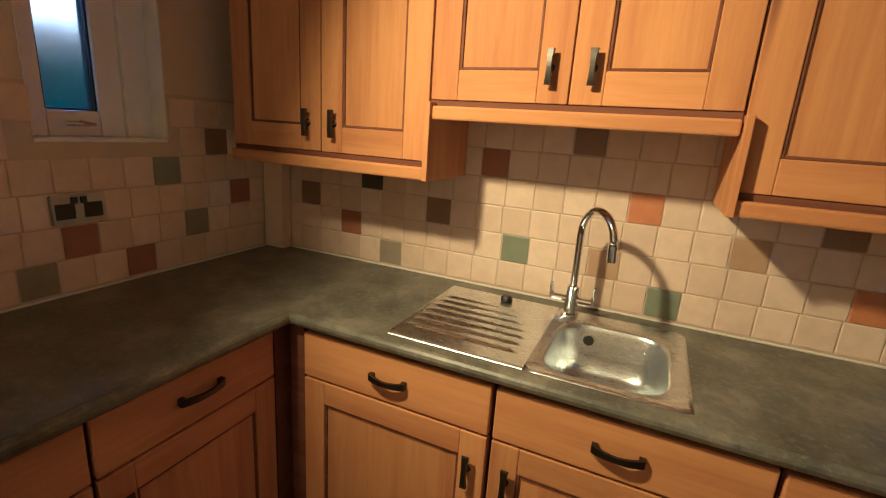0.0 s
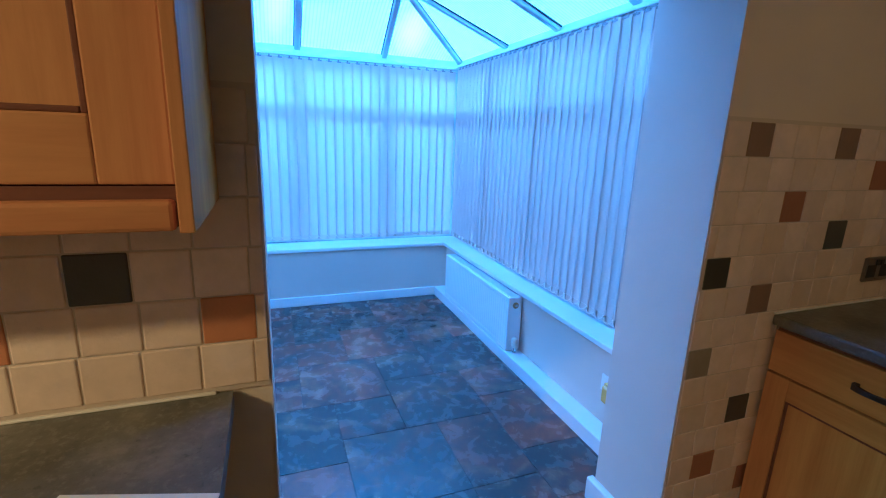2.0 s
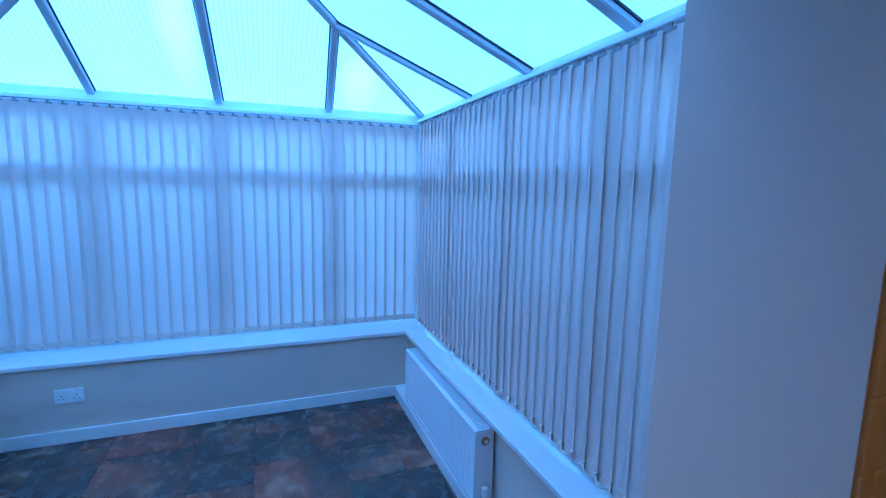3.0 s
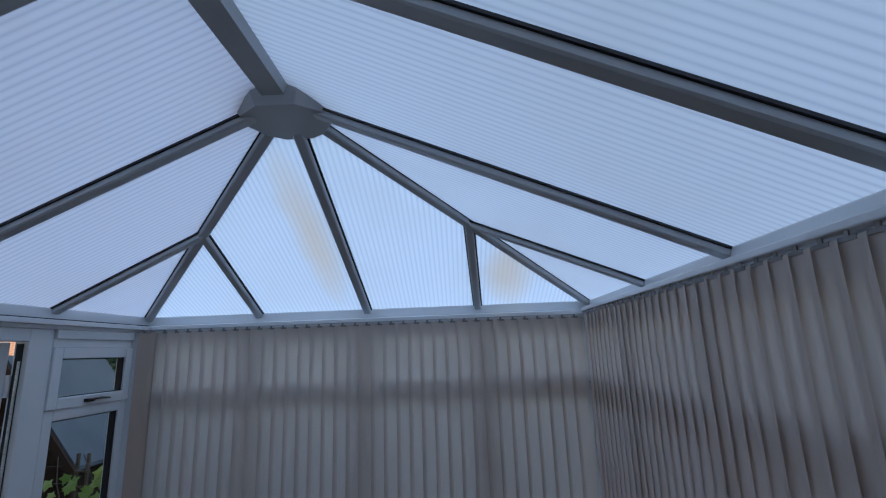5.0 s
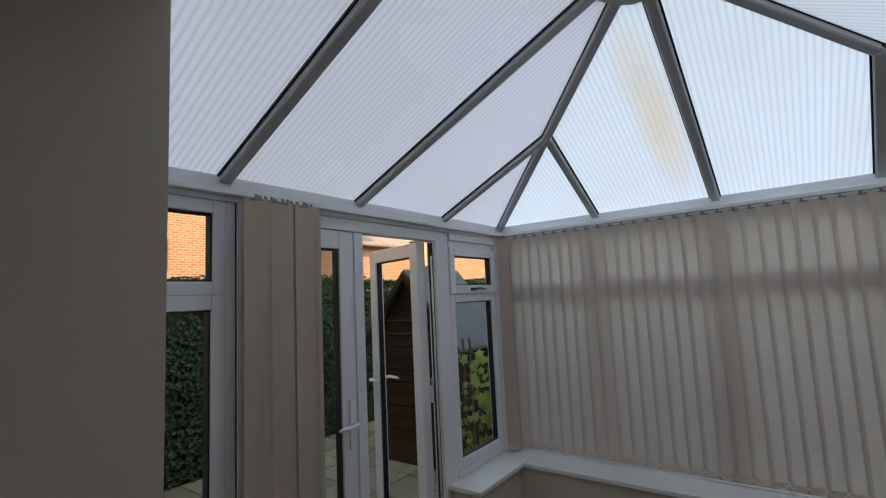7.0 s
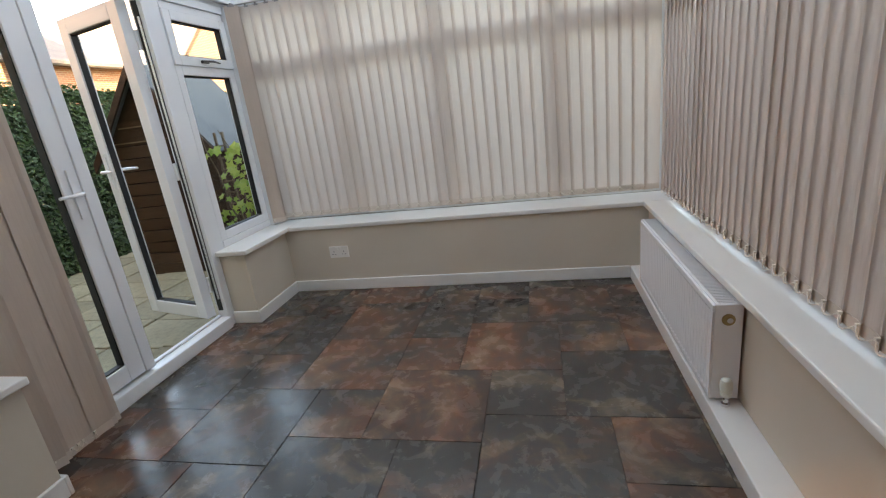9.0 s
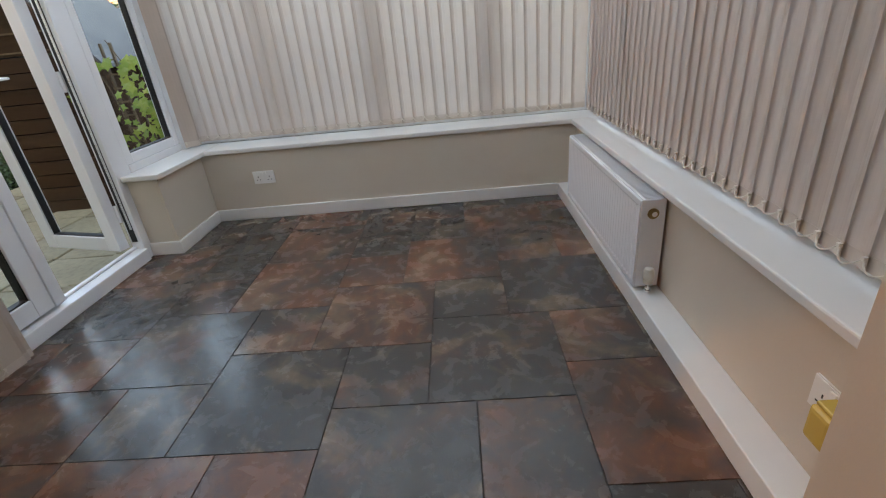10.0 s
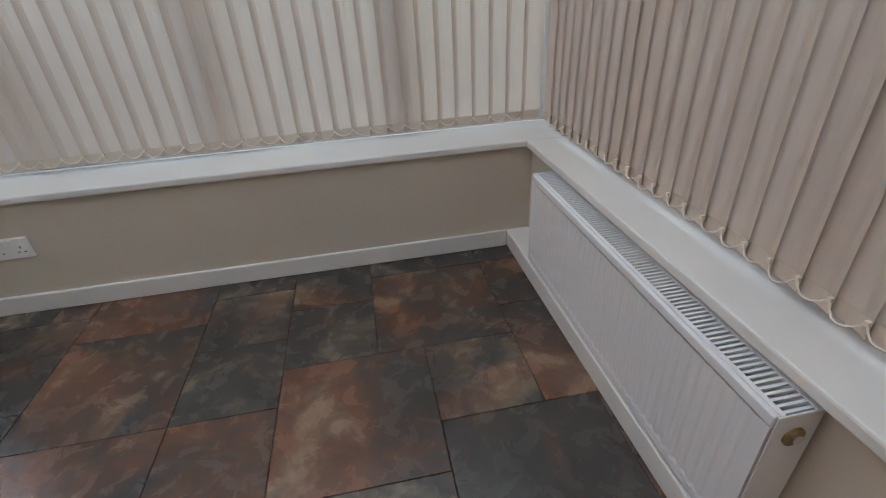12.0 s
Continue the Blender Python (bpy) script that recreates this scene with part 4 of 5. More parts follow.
def shaker(parent, axis, at, a0, a1, z0, z1, out, name="door", stile=0.075, t=0.02, panel=True):
    """A framed door or plain drawer front in the plane axis=at; out is +1 or -1, the way it faces."""

    def B(bm, aa, ab, za, zb, d0, d1, bev=0.003):
        d0, d1 = at + out * d0, at + out * d1
        p, q = ((d0, aa, za), (d1, ab, zb)) if axis == 0 else ((aa, d0, za), (ab, d1, zb))
        add_box(bm, tuple(map(min, p, q)), tuple(map(max, p, q)), bev)

    bm = bmesh.new()
    across = M_WOOD_Y if axis == 0 else M_WOOD_X
    if not panel:
        B(bm, a0, a1, z0, z1, -t, 0, 0.004)
        return part(name, bm, across, parent)
    i0, i1, j0, j1 = a0 + stile, a1 - stile, z0 + stile, z1 - stile
    B(bm, i0, i1, j0, j1, -0.018, -0.010, 0.001)
    d = part(name, bm, M_WOOD_Z, parent)
    for sa, sb_ in ((a0, a0 + stile), (a1 - stile, a1)):
        bm = bmesh.new()
        B(bm, sa, sb_, z0, z1, -t, 0)
        part("stile", bm, M_WOOD_Z, d)
    bm = bmesh.new()
    B(bm, a0 + stile, a1 - stile, z0, z0 + stile, -t, -0.0004)
    part("rail", bm, across, d)
    bm = bmesh.new()
    B(bm, a0 + stile, a1 - stile, z1 - stile, z1, -t, -0.0004)
    part("rail", bm, across, d)
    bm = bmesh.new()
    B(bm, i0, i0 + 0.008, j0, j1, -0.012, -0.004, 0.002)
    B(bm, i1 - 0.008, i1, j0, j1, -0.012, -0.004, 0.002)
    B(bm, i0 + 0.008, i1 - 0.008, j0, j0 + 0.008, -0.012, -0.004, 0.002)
    # Bead takes the shaded pine, which draws a shadow line round the panel.
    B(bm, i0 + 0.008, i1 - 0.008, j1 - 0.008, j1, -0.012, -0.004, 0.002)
    part("bead", bm, M_WOOD_SHADE, d, "bead round the panel, shade put into its colour")
    return d


def pull(parent, at, along, out, length=0.10):
    """A bowed dark pewter pull with square feet."""
    at, along, out = Vector(at), Vector(along), Vector(out)
    bm = bmesh.new()
    n = 9
    side = along.cross(out).normalized()
    ring = []
    for i in range(n):
        s = i / (n - 1) * 2 - 1
        c = at + along * (s * length / 2) + out * (0.012 + 0.016 * (1 - s * s))
        w = 0.0068 + 0.003 * abs(s)
        t = 0.004
        ring.append([bm.verts.new(c + side * (a * w) + out * (b * t)) for a, b in ((-1, -1), (1, -1), (1, 1), (-1, 1))])
    for a, b in zip(ring, ring[1:]):
        for k in range(4):
            bm.faces.new((a[k], a[(k + 1) % 4], b[(k + 1) % 4], b[k]))
    bm.faces.new(ring[0][::-1])
    bm.faces.new(ring[-1])
    bmesh.ops.recalc_face_normals(bm, faces=bm.faces)
    for s in (-1, 1):
        c = at + along * (s * (length / 2 - 0.006))
        prism(bm, [c + side * a * 0.010 + along * b * 0.007 for a, b in ((-1, -1), (1, -1), (1, 1), (-1, 1))], out * 0.014)
    return part("handle", bm, M_PEWTER, parent, "dark pewter bow handle")


def plate_pull(parent, at, out, length=0.095):
    """An upright, slightly bowed pewter plate with flared ends, held by one post at its middle."""
    at, out, up = Vector(at), Vector(out), Vector((0, 0, 1))
    side = up.cross(out).normalized()
    bm = bmesh.new()
    ring = []
    for i in range(9):
        s = i / 4 - 1
        c = at + up * (s * length / 2) + out * (0.026 - 0.005 * s * s)
        w = 0.0075 + 0.0035 * s * s
        ring.append([bm.verts.new(c + side * (a * w) + out * b) for a, b in ((-1, -0.004), (1, -0.004), (0.8, 0.004), (-0.8, 0.004))])
    for a, b in zip(ring, ring[1:]):
        for k in range(4):
            bm.faces.new((a[k], a[(k + 1) % 4], b[(k + 1) % 4], b[k]))
    bm.faces.new(ring[0][::-1])
    bm.faces.new(ring[-1])
    bmesh.ops.recalc_face_normals(bm, faces=bm.faces)
    sweep(bm, [at, at + out * 0.003, at + out * 0.006, at + out * 0.024], [0.011, 0.011, 0.007, 0.006], 12)
    return part("handle", bm, M_PEWTER, parent, "dark pewter plate handle on a post")


def base_unit(x0, x1, door_handle, label, hollow=False):
    u = thing("base_cabinet", label, "cabinet", "base cabinets under the worktop")
    top = TOP_Z - 0.039
    if hollow:
        bm = boxes(((x0 + 0.001, FRONT_Y + 0.042, 0.12), (x1 - 0.001, FACE_N - 0.002, 0.70)), ((x0 + 0.001, FRONT_Y + 0.042, 0.70), (x0 + 0.016, FACE_N - 0.002, top)),
                   ((x1 - 0.016, FRONT_Y + 0.042, 0.70), (x1 - 0.001, FACE_N - 0.002, top)), ((x0 + 0.016, FRONT_Y + 0.042, 0.70), (x1 - 0.016, FRONT_Y + 0.058, top)))
    else:
        bm = box((x0 + 0.001, FRONT_Y + 0.042, 0.12), (x1 - 0.001, FACE_N - 0.002, top))
    part("carcass", bm, M_WOOD_SHADE, u)
    dr = shaker(u, 1, FRONT_Y + 0.020, x0 + 0.003, x1 - 0.003, 0.705, 0.850, -1, "drawer_front", panel=False)
    pull(dr, ((x0 + x1) / 2, FRONT_Y + 0.020, 0.777), (1, 0, 0), (0, -1, 0), 0.115)
    d = shaker(u, 1, FRONT_Y + 0.020, x0 + 0.003, x1 - 0.003, 0.135, 0.698, -1)
    hx = x1 - 0.05 if door_handle > 0 else x0 + 0.05
    plate_pull(d, (hx, FRONT_Y + 0.020, 0.59), (0, -1, 0))
    part("plinth", box((x0, FRONT_Y + 0.09, 0.0), (x1, FRONT_Y + 0.108, 0.118)), M_WOOD_X, u)
    return u


base_unit(-0.855, -0.247, 1, "honey pine base cabinet with drawer and dark handles")
base_unit(-0.240, 0.364, -1, "honey pine sink cabinet with drawer and dark handles", True)
base_unit(0.370, 0.975, -1, "honey pine base cabinet at the end of the run")
end_panel = thing("end_panel", "honey pine end panel closing the cabinet run", "cabinet panel")
part("board", box((0.977, FRONT_Y + 0.012, 0.0), (0.997, FACE_N - 0.002, TOP_Z - 0.039), 0.002), M_WOOD_Z, end_panel)
post = thing("corner_post", "pine corner post between the cabinet runs, coloured as if in shade", "cabinet panel")
part("board", boxes(((-0.915, FRONT_Y + 0.030, 0.12), (-0.858, FRONT_Y + 0.048, TOP_Z - 0.039)), ((-0.940, 1.0, 0.12), (-0.930, FRONT_Y + 0.05, TOP_Z - 0.039))), M_WOOD_SHADE, post)


def west_unit(y0, y1, label):
    xf = -0.925
    u = thing("base_cabinet", label, "cabinet", "base cabinets under the worktop")
    part("carcass", box((K_WEST + 0.002, y0 + 0.001, 0.12), (xf - 0.024, y1 - 0.001, TOP_Z - 0.039)), M_WOOD_SHADE, u)
    dr = shaker(u, 0, xf, y0 + 0.003, y1 - 0.003, 0.705, 0.850, 1, "drawer_front", panel=False)
    pull(dr, (xf, (y0 + y1) / 2, 0.785), (0, 1, 0), (1, 0, 0), 0.125)
    d = shaker(u, 0, xf, y0 + 0.003, y1 - 0.003, 0.135, 0.698, 1)
    plate_pull(d, (xf, y0 + 0.05, 0.59), (1, 0, 0))
    part("plinth", box((xf - 0.1, y0, 0.0), (xf - 0.082, y1, 0.118)), M_WOOD_Y, u)
    return u


west_unit(0.487, 0.995, "honey pine base cabinet with drawer in the corner")
west_unit(-0.12, 0.482, "honey pine base cabinet with drawer")
west_unit(-0.73, -0.125, "honey pine base cabinet with drawer")


def wall_unit(x0, x1, z0, z1, handle_z, label):
    yf = 1.335
    u = thing("wall_cabinet", label, "cabinet", "wall cabinets over the worktop")
    part("carcass", box((x0 + 0.001, yf + 0.022, z0), (x1 - 0.001, FACE_N - 0.002, z1)), M_WOOD_Z, u)
    # Dark strip: painted shade under the doors, also blocks stray light over the pelmet.
    part("shadow_strip", box((x0 + 0.003, yf + 0.004, z0 - 0.050), (x1 - 0.003, yf + 0.021, z0 + 0.004)), M_WOOD_SHADE, u)
    m = (x0 + x1) / 2
    for a, b, h in ((x0 + 0.003, m - 0.002, m - 0.055), (m + 0.002, x1 - 0.003, m + 0.055)):
        d = shaker(u, 1, yf, a, b, z0 + 0.006, z1, -1, stile=0.085)
        plate_pull(d, (h, yf, handle_z), (0, -1, 0), 0.090)
    p = bmesh.new()
    add_box(p, (x0 + 0.004, yf - 0.022, z0 - 0.052), (x1 - 0.004, yf + 0.002, z0 - 0.012), 0.006)
    part("pelmet", p, M_WOOD_X, u, "pine light pelmet under the doors")
    return u


W0, W1, W2, W3 = -1.435, -0.615, 0.202, 1.032
wall_unit(W0, W1, 1.362, 2.10, 1.462, "honey pine double wall cabinet beside the window")
wall_unit(W1, W2, 1.547, 2.10, 1.645, "short honey pine double wall cabinet over the sink")
wall_unit(W2, W3, 1.362, 2.10, 1.462, "honey pine double wall cabinet by the opening")
for x, z in ((W1 - 0.02, 1.31), (W2, 1.31), (W3 - 0.001, 1.31)):
    s = thing("cabinet_end_panel", "pine end panel of the wall cabinets", "cabinet panel", "end panels of the wall cabinets")
    lo = x + (0.0 if x < 0.5 else 0.003)
    part("board", box((lo + (0.021 if x < 0 else 0.0) - (0.0 if x > 0.5 else 0.0), 1.30, z), (lo + (0.021 if x < 0 else 0.0) + 0.018, FACE_N - 0.003, 1.546 if x < 0.5 else 2.10), 0.002), M_WOOD_Z, s)
cornice = thing("cornice", "pine cornice along the top of the wall cabinets", "cornice")
part("moulding", box((W0, 1.28, 2.101), (W3 + 0.03, FACE_N - 0.002, 2.14), 0.01), M_WOOD_X, cornice)
filler = thing("pipe_boxing", "cream tiled pipe boxing in the corner", "pipe boxing")
part("boxing", box((K_WEST, 1.565, TOP_Z), (-1.425, FACE_N - 0.001, 1.36), 0.003), M_T["cream"], filler)

# east run by the opening
er = thing("base_cabinet", "honey pine base cabinet with drawer by the tiled pier", "cabinet", "base cabinets under the worktop")
part("carcass", box((2.745, -0.2, 0.12), (K_EAST - 0.002, FACE_N - 0.002, TOP_Z - 0.039)), M_WOOD_SHADE, er)
for a, b in ((1.005, 1.615), (0.40, 1.0), (-0.2, 0.395)):
    d1_ = shaker(er, 0, 2.72, a + 0.003, b - 0.003, 0.705, 0.850, -1, "drawer_front", panel=False)
    pull(d1_, (2.72, (a + b) / 2, 0.777), (0, 1, 0), (-1, 0, 0), 0.115)
    d2_ = shaker(er, 0, 2.72, a + 0.003, b - 0.003, 0.135, 0.698, -1)
part("plinth", box((2.80, -0.2, 0.0), (2.818, 1.4, 0.118)), M_WOOD_Y, er)
we = thing("worktop", "dark green mottled laminate worktop by the pier", "worktop")
part("slab", box((2.700, -0.2, TOP_Z - 0.038), (K_EAST - 0.001, FACE_N - 0.001, TOP_Z), 0.008), M_TOP, we)
ledge = thing("boxed_ledge", "low cream boxed ledge at the foot of the tiles", "ledge")
part("box", box((JAMB_R + 0.05, 1.50, 0.0), (2.75, FACE_N - 0.001, 0.06), 0.005), M_WHITE, ledge)

# worktop with the sink's cutout
SX0, SX1, SY0, SY1 = -0.582, 0.198, 1.066, 1.545
worktop = thing("worktop", "dark green mottled laminate worktop in an L", "worktop")
for lo, hi in (((K_WEST + 0.001, TOP_Y, TOP_Z - 0.038), (SX0 + 0.02, FACE_N - 0.001, TOP_Z)),
               ((SX1 - 0.02, TOP_Y, TOP_Z - 0.038), (1.05, FACE_N - 0.001, TOP_Z)),
               ((SX0 + 0.02, TOP_Y, TOP_Z - 0.038), (SX1 - 0.02, SY0 + 0.02, TOP_Z)),
               ((SX0 + 0.02, SY1 - 0.02, TOP_Z - 0.038), (SX1 - 0.02, FACE_N - 0.001, TOP_Z)),
               ((K_WEST + 0.001, -0.80, TOP_Z - 0.038), (-0.905, TOP_Y, TOP_Z))):
    part("slab", box(lo, hi), M_TOP, worktop)
nose = bmesh.new()
sweep(nose, [(-0.905, TOP_Y, TOP_Z - 0.019), (1.05, TOP_Y, TOP_Z - 0.019)], 0.0188, 14, 1.0)
part("rounded_edge", nose, M_TOP, worktop)
nose = bmesh.new()
sweep(nose, [(-0.905, TOP_Y + 0.01, TOP_Z - 0.019), (-0.905, -0.80, TOP_Z - 0.019)], 0.0188, 14, 1.0)
part("rounded_edge", nose, M_TOP, worktop)
seal = thing("sealant_bead", "white sealant bead between worktop and tiles", "sealant")
for lo, hi in (((-1.425, FACE_N - 0.010, TOP_Z), (1.018, FACE_N - 0.001, TOP_Z + 0.006)), ((K_WEST + 0.001, -0.8, TOP_Z), (K_WEST + 0.010, 1.565, TOP_Z + 0.006)), ((2.702, FACE_N - 0.010, TOP_Z), (K_EAST - 0.002, FACE_N - 0.001, TOP_Z + 0.006))):
    part("bead", box(lo, hi, 0.002), M_SEAL, seal)

# sink
sink = thing("sink", "stainless steel sink with ridged drainer", "sink")
BX0, BX1, BY0, BY1 = -0.160, 0.152, 1.100, 1.455
SD = -0.185
DECK = TOP_Z + 0.005
sb = bmesh.new()
N = 64
cx, cy = (BX0 + BX1) / 2, (BY0 + BY1) / 2


def bowl_ring(shrink, z, power=4.5):
    ring = []
    for k in range(N):
        a = 2 * math.pi * k / N
        c, s = math.cos(a), math.sin(a)
        r = (abs(c) ** power + abs(s) ** power) ** (-1 / power)
        ring.append(sb.verts.new((cx + r * c * ((BX1 - BX0) / 2 - shrink), cy + r * s * ((BY1 - BY0) / 2 - shrink), z)))
    return ring


def rect_ring(x0, x1, y0, y1, z):
    ring = []
    for k in range(N):
        a = 2 * math.pi * k / N
        c, s = math.cos(a), math.sin(a)
        tx = ((x1 - cx) if c > 0 else (cx - x0)) / max(abs(c), 1e-6)
        ty = ((y1 - cy) if s > 0 else (cy - y0)) / max(abs(s), 1e-6)
        t = min(tx, ty)
        ring.append(sb.verts.new((cx + c * t, cy + s * t, z)))
    return ring


rings = [rect_ring(SD, SX1, SY0, SY1, TOP_Z + 0.0005), rect_ring(SD, SX1 - 0.004, SY0 + 0.004, SY1 - 0.004, DECK), rect_ring(SD, SX1 - 0.012, SY0 + 0.012, SY1 - 0.012, DECK - 0.0015),
         bowl_ring(-0.004, DECK - 0.002), bowl_ring(0.001, DECK - 0.005), bowl_ring(0.006, DECK - 0.018), bowl_ring(0.013, DECK - 0.10), bowl_ring(0.022, DECK - 0.14),
         bowl_ring(0.040, DECK - 0.156), bowl_ring(0.07, DECK - 0.160), bowl_ring(0.125, DECK - 0.163)]
for a, b in zip(rings, rings[1:]):
    for k in range(N):
        sb.faces.new((a[k], a[(k + 1) % N], b[(k + 1) % N], b[k]))
sb.faces.new(rings[-1])
bmesh.ops.recalc_face_normals(sb, faces=sb.faces)
part("bowl", sb, M_STEEL, sink, smooth=True)
db = bmesh.new()
nx, ny = 72, 120
dg = []
for i in range(nx + 1):
    col = []
    for j in range(ny + 1):
        x = SX0 + (SD - SX0) * i / nx
        y = SY0 + (SY1 - SY0) * j / ny
        edge = min(i, j, ny - j)
        z = DECK if edge > 0 else TOP_Z + 0.0005
        v = (y - (SY0 + 0.06)) / 0.047
        if 0 <= v < 7.0 and edge > 2:
            x_end = SD - 0.03 - 0.07 * max(0.0, v - 3.0) / 4.0
            fade = max(0.0, min(1.0, (x_end - x) / 0.03)) * max(0.0, min(1.0, (x - SX0 - 0.02) / 0.03))
            z += 0.005 * max(0.0, math.sin(math.pi * (v % 1.0))) ** 5 * fade - 0.0015
        elif edge > 2:
            z -= 0.0015
        col.append(db.verts.new((x, y, z)))
    dg.append(col)
for a, b in zip(dg, dg[1:]):
    for j in range(ny):
        db.faces.new((a[j], b[j], b[j + 1], a[j + 1]))
part("drainer", db, M_STEEL, sink, smooth=True)
ws = bmesh.new()
sweep(ws, [(cx, cy, DECK - 0.1625), (cx, cy, DECK - 0.158), (cx, cy, DECK - 0.156)], [0.042, 0.040, 0.030], 24)
part("waste", ws, M_CHROME, sink, "chrome waste outlet")
ov = bmesh.new()
sweep(ov, [(BX0 + 0.09, BY1 - 0.012, DECK - 0.05), (BX0 + 0.09, BY1 - 0.017, DECK - 0.05)], 0.016, 16)
part("overflow", ov, M_RUBBER, sink, "dark overflow slot")
lever_ = bmesh.new()
sweep(lever_, [(-0.36, 1.50, DECK), (-0.36, 1.50, DECK + 0.012), (-0.36, 1.50, DECK + 0.02)], [0.02, 0.02, 0.013], 16)
part("plug_knob", lever_, M_PEWTER, sink, "dark plug knob")

tap = thing("mixer_tap", "chrome swan-neck mixer tap with two levers", "tap", at=(0, 0, 0))
TX, TY = -0.145, 1.495
tb = bmesh.new()
sweep(tb, [(TX, TY, DECK - 0.001), (TX, TY, DECK + 0.008), (TX, TY, DECK + 0.012), (TX, TY, DECK + 0.10)], [0.028, 0.028, 0.021, 0.019], 20)
part("body", tb, M_CHROME, tap, smooth=False)
nk = [(TX, TY, DECK + 0.09 + 0.02 * i) for i in range(10)]
turn = Vector((0.65, -0.76, 0)).normalized()
R = 0.082
c0 = Vector((TX, TY, DECK + 0.275))
for i in range(1, 15):
    a = math.pi * i / 15 * 1.08
    nk.append(tuple(c0 + turn * (R - R * math.cos(a)) + Vector((0, 0, R * math.sin(a)))))
nb = bmesh.new()
sweep(nb, nk, 0.0115, 14)
part("spout", nb, M_CHROME, tap, smooth=True)
tip = Vector(nk[-1])
dd = (Vector(nk[-1]) - Vector(nk[-2])).normalized()
part("aerator", tube([tip - dd * 0.002, tip + dd * 0.045], 0.0135, 14), M_CHROME, tap, "chrome nozzle")
for s in (-1, 1):
    hb = bmesh.new()
    sweep(hb, [(TX + s * 0.012, TY, DECK + 0.055), (TX + s * 0.062, TY, DECK + 0.055)], 0.012, 12)
    sweep(hb, [(TX + s * 0.062, TY, DECK + 0.050), (TX + s * 0.066, TY, DECK + 0.075), (TX + s * 0.068, TY - 0.004, DECK + 0.105)], [0.009, 0.006, 0.005], 10)
    part("lever", hb, M_CHROME, tap, "chrome lever")

# paper on the worktop
paper = thing("paper_sheet", "folded white paper sheet lying on the worktop", "paper", at=(0.915, 1.262, TOP_Z))
paper.rotation_euler = (0, 0, radians(-17))
pb_ = bmesh.new()
for i in range(2):
    add_box(pb_, (-0.115, -0.087 + 0.087 * i, 0.0005 + 0.0002 * i), (0.115, 0.0 + 0.087 * i, 0.0022 + 0.0012 * i))
part("sheet", pb_, M_PAPER, paper)
for k, (x0, x1, y) in enumerate(((-0.10, -0.02, 0.065), (-0.10, 0.10, 0.028), (-0.10, 0.10, 0.004), (-0.10, 0.06, -0.030), (-0.10, 0.10, -0.055))):
    z = 0.0037 if y > 0 else 0.0025
    part("printed_line", box((x0, y, z), (x1, y + 0.0025, z + 0.0004)), M_INK, paper, "thin printed grey line")

socket("wall_socket", (K_WEST + 0.001, 0.828, 1.168), (0, 1, 0), (1, 0, 0), "steel double socket with black inserts on the tiles", M_PLATE, M_RUBBER, 0.150, 0.090)
socket("wall_socket", (3.20, FACE_N - 0.001, 1.03), (1, 0, 0), (0, -1, 0), "steel double socket with black inserts on the tiles", M_PLATE, M_RUBBER, 0.150, 0.090)

# kitchen window
window_5 = thing("window_5", "small white plastic kitchen window with obscure glass", "window", kind="structure")
kw = pane_frame(window_5, 0, K_WEST - 0.085, WIN_Y0 + 0.002, WIN_Y1 - 0.09, WIN_Z0 + 0.012, WIN_Z1 - 0.002, w=0.078, glaze=False)
part("obscure_pane", box((K_WEST - 0.12, WIN_Y0 + 0.07, WIN_Z0 + 0.08), (K_WEST - 0.112, WIN_Y1 - 0.16, WIN_Z1 - 0.075)), M_OBSCURE, kw, "obscure glass pane").visible_shadow = False
part("frame_post", box((K_WEST - 0.15, WIN_Y1 - 0.09, WIN_Z0 + 0.012), (K_WEST - 0.07, WIN_Y1, WIN_Z1 - 0.002), 0.004), M_UPVC, window_5)
part("window_sill", box((K_WEST - 0.29, WIN_Y0 + 0.001, WIN_Z0), (K_WEST - 0.0005, WIN_Y1 - 0.001, WIN_Z0 + 0.012), 0.003), M_WHITE, window_5, "white tiled reveal ledge")
part("reveal", boxes(((K_WEST - 0.07, WIN_Y1 - 0.006, WIN_Z0 + 0.012), (K_WEST - 0.0005, WIN_Y1 - 0.0005, WIN_Z1)), ((K_WEST - 0.07, WIN_Y0 + 0.0005, WIN_Z0 + 0.012), (K_WEST - 0.0005, WIN_Y0 + 0.002, WIN_Z1))), M_WHITE, window_5)
part("handle", tube([(K_WEST - 0.07, WIN_Y0 + 0.12, WIN_Z0 + 0.05), (K_WEST - 0.062, WIN_Y0 + 0.16, WIN_Z0 + 0.052), (K_WEST - 0.066, WIN_Y0 + 0.20, WIN_Z0 + 0.05)], [0.008, 0.009, 0.006], 10), M_CHROME, kw, "small chrome window catch")

# ---- garden ----
# Unseen wall, added to cut the sky light behind the east blind.
tagged(part("east_shade_wall", boxes(((4.3, BACK_N + 0.01, -0.2), (4.52, 9.0, 1.8)), ((4.26, BACK_N + 0.01, 1.8), (4.56, 9.04, 1.88)), ((4.26, 8.9, -0.2), (4.56, 9.25, 2.0)), bevel=0.01), M_BRICK), "unseen brick wall added to shade the blind above the radiator", "wall", kind="structure")
ground = tagged(part("ground", box((-60, -60, -0.30), (60, 80, -0.16)), M_SOIL), "bare garden ground", "ground", kind="structure")
patio = thing("patio", "uneven buff paving slabs outside the doors", "paving", kind="structure")
slab_me = []
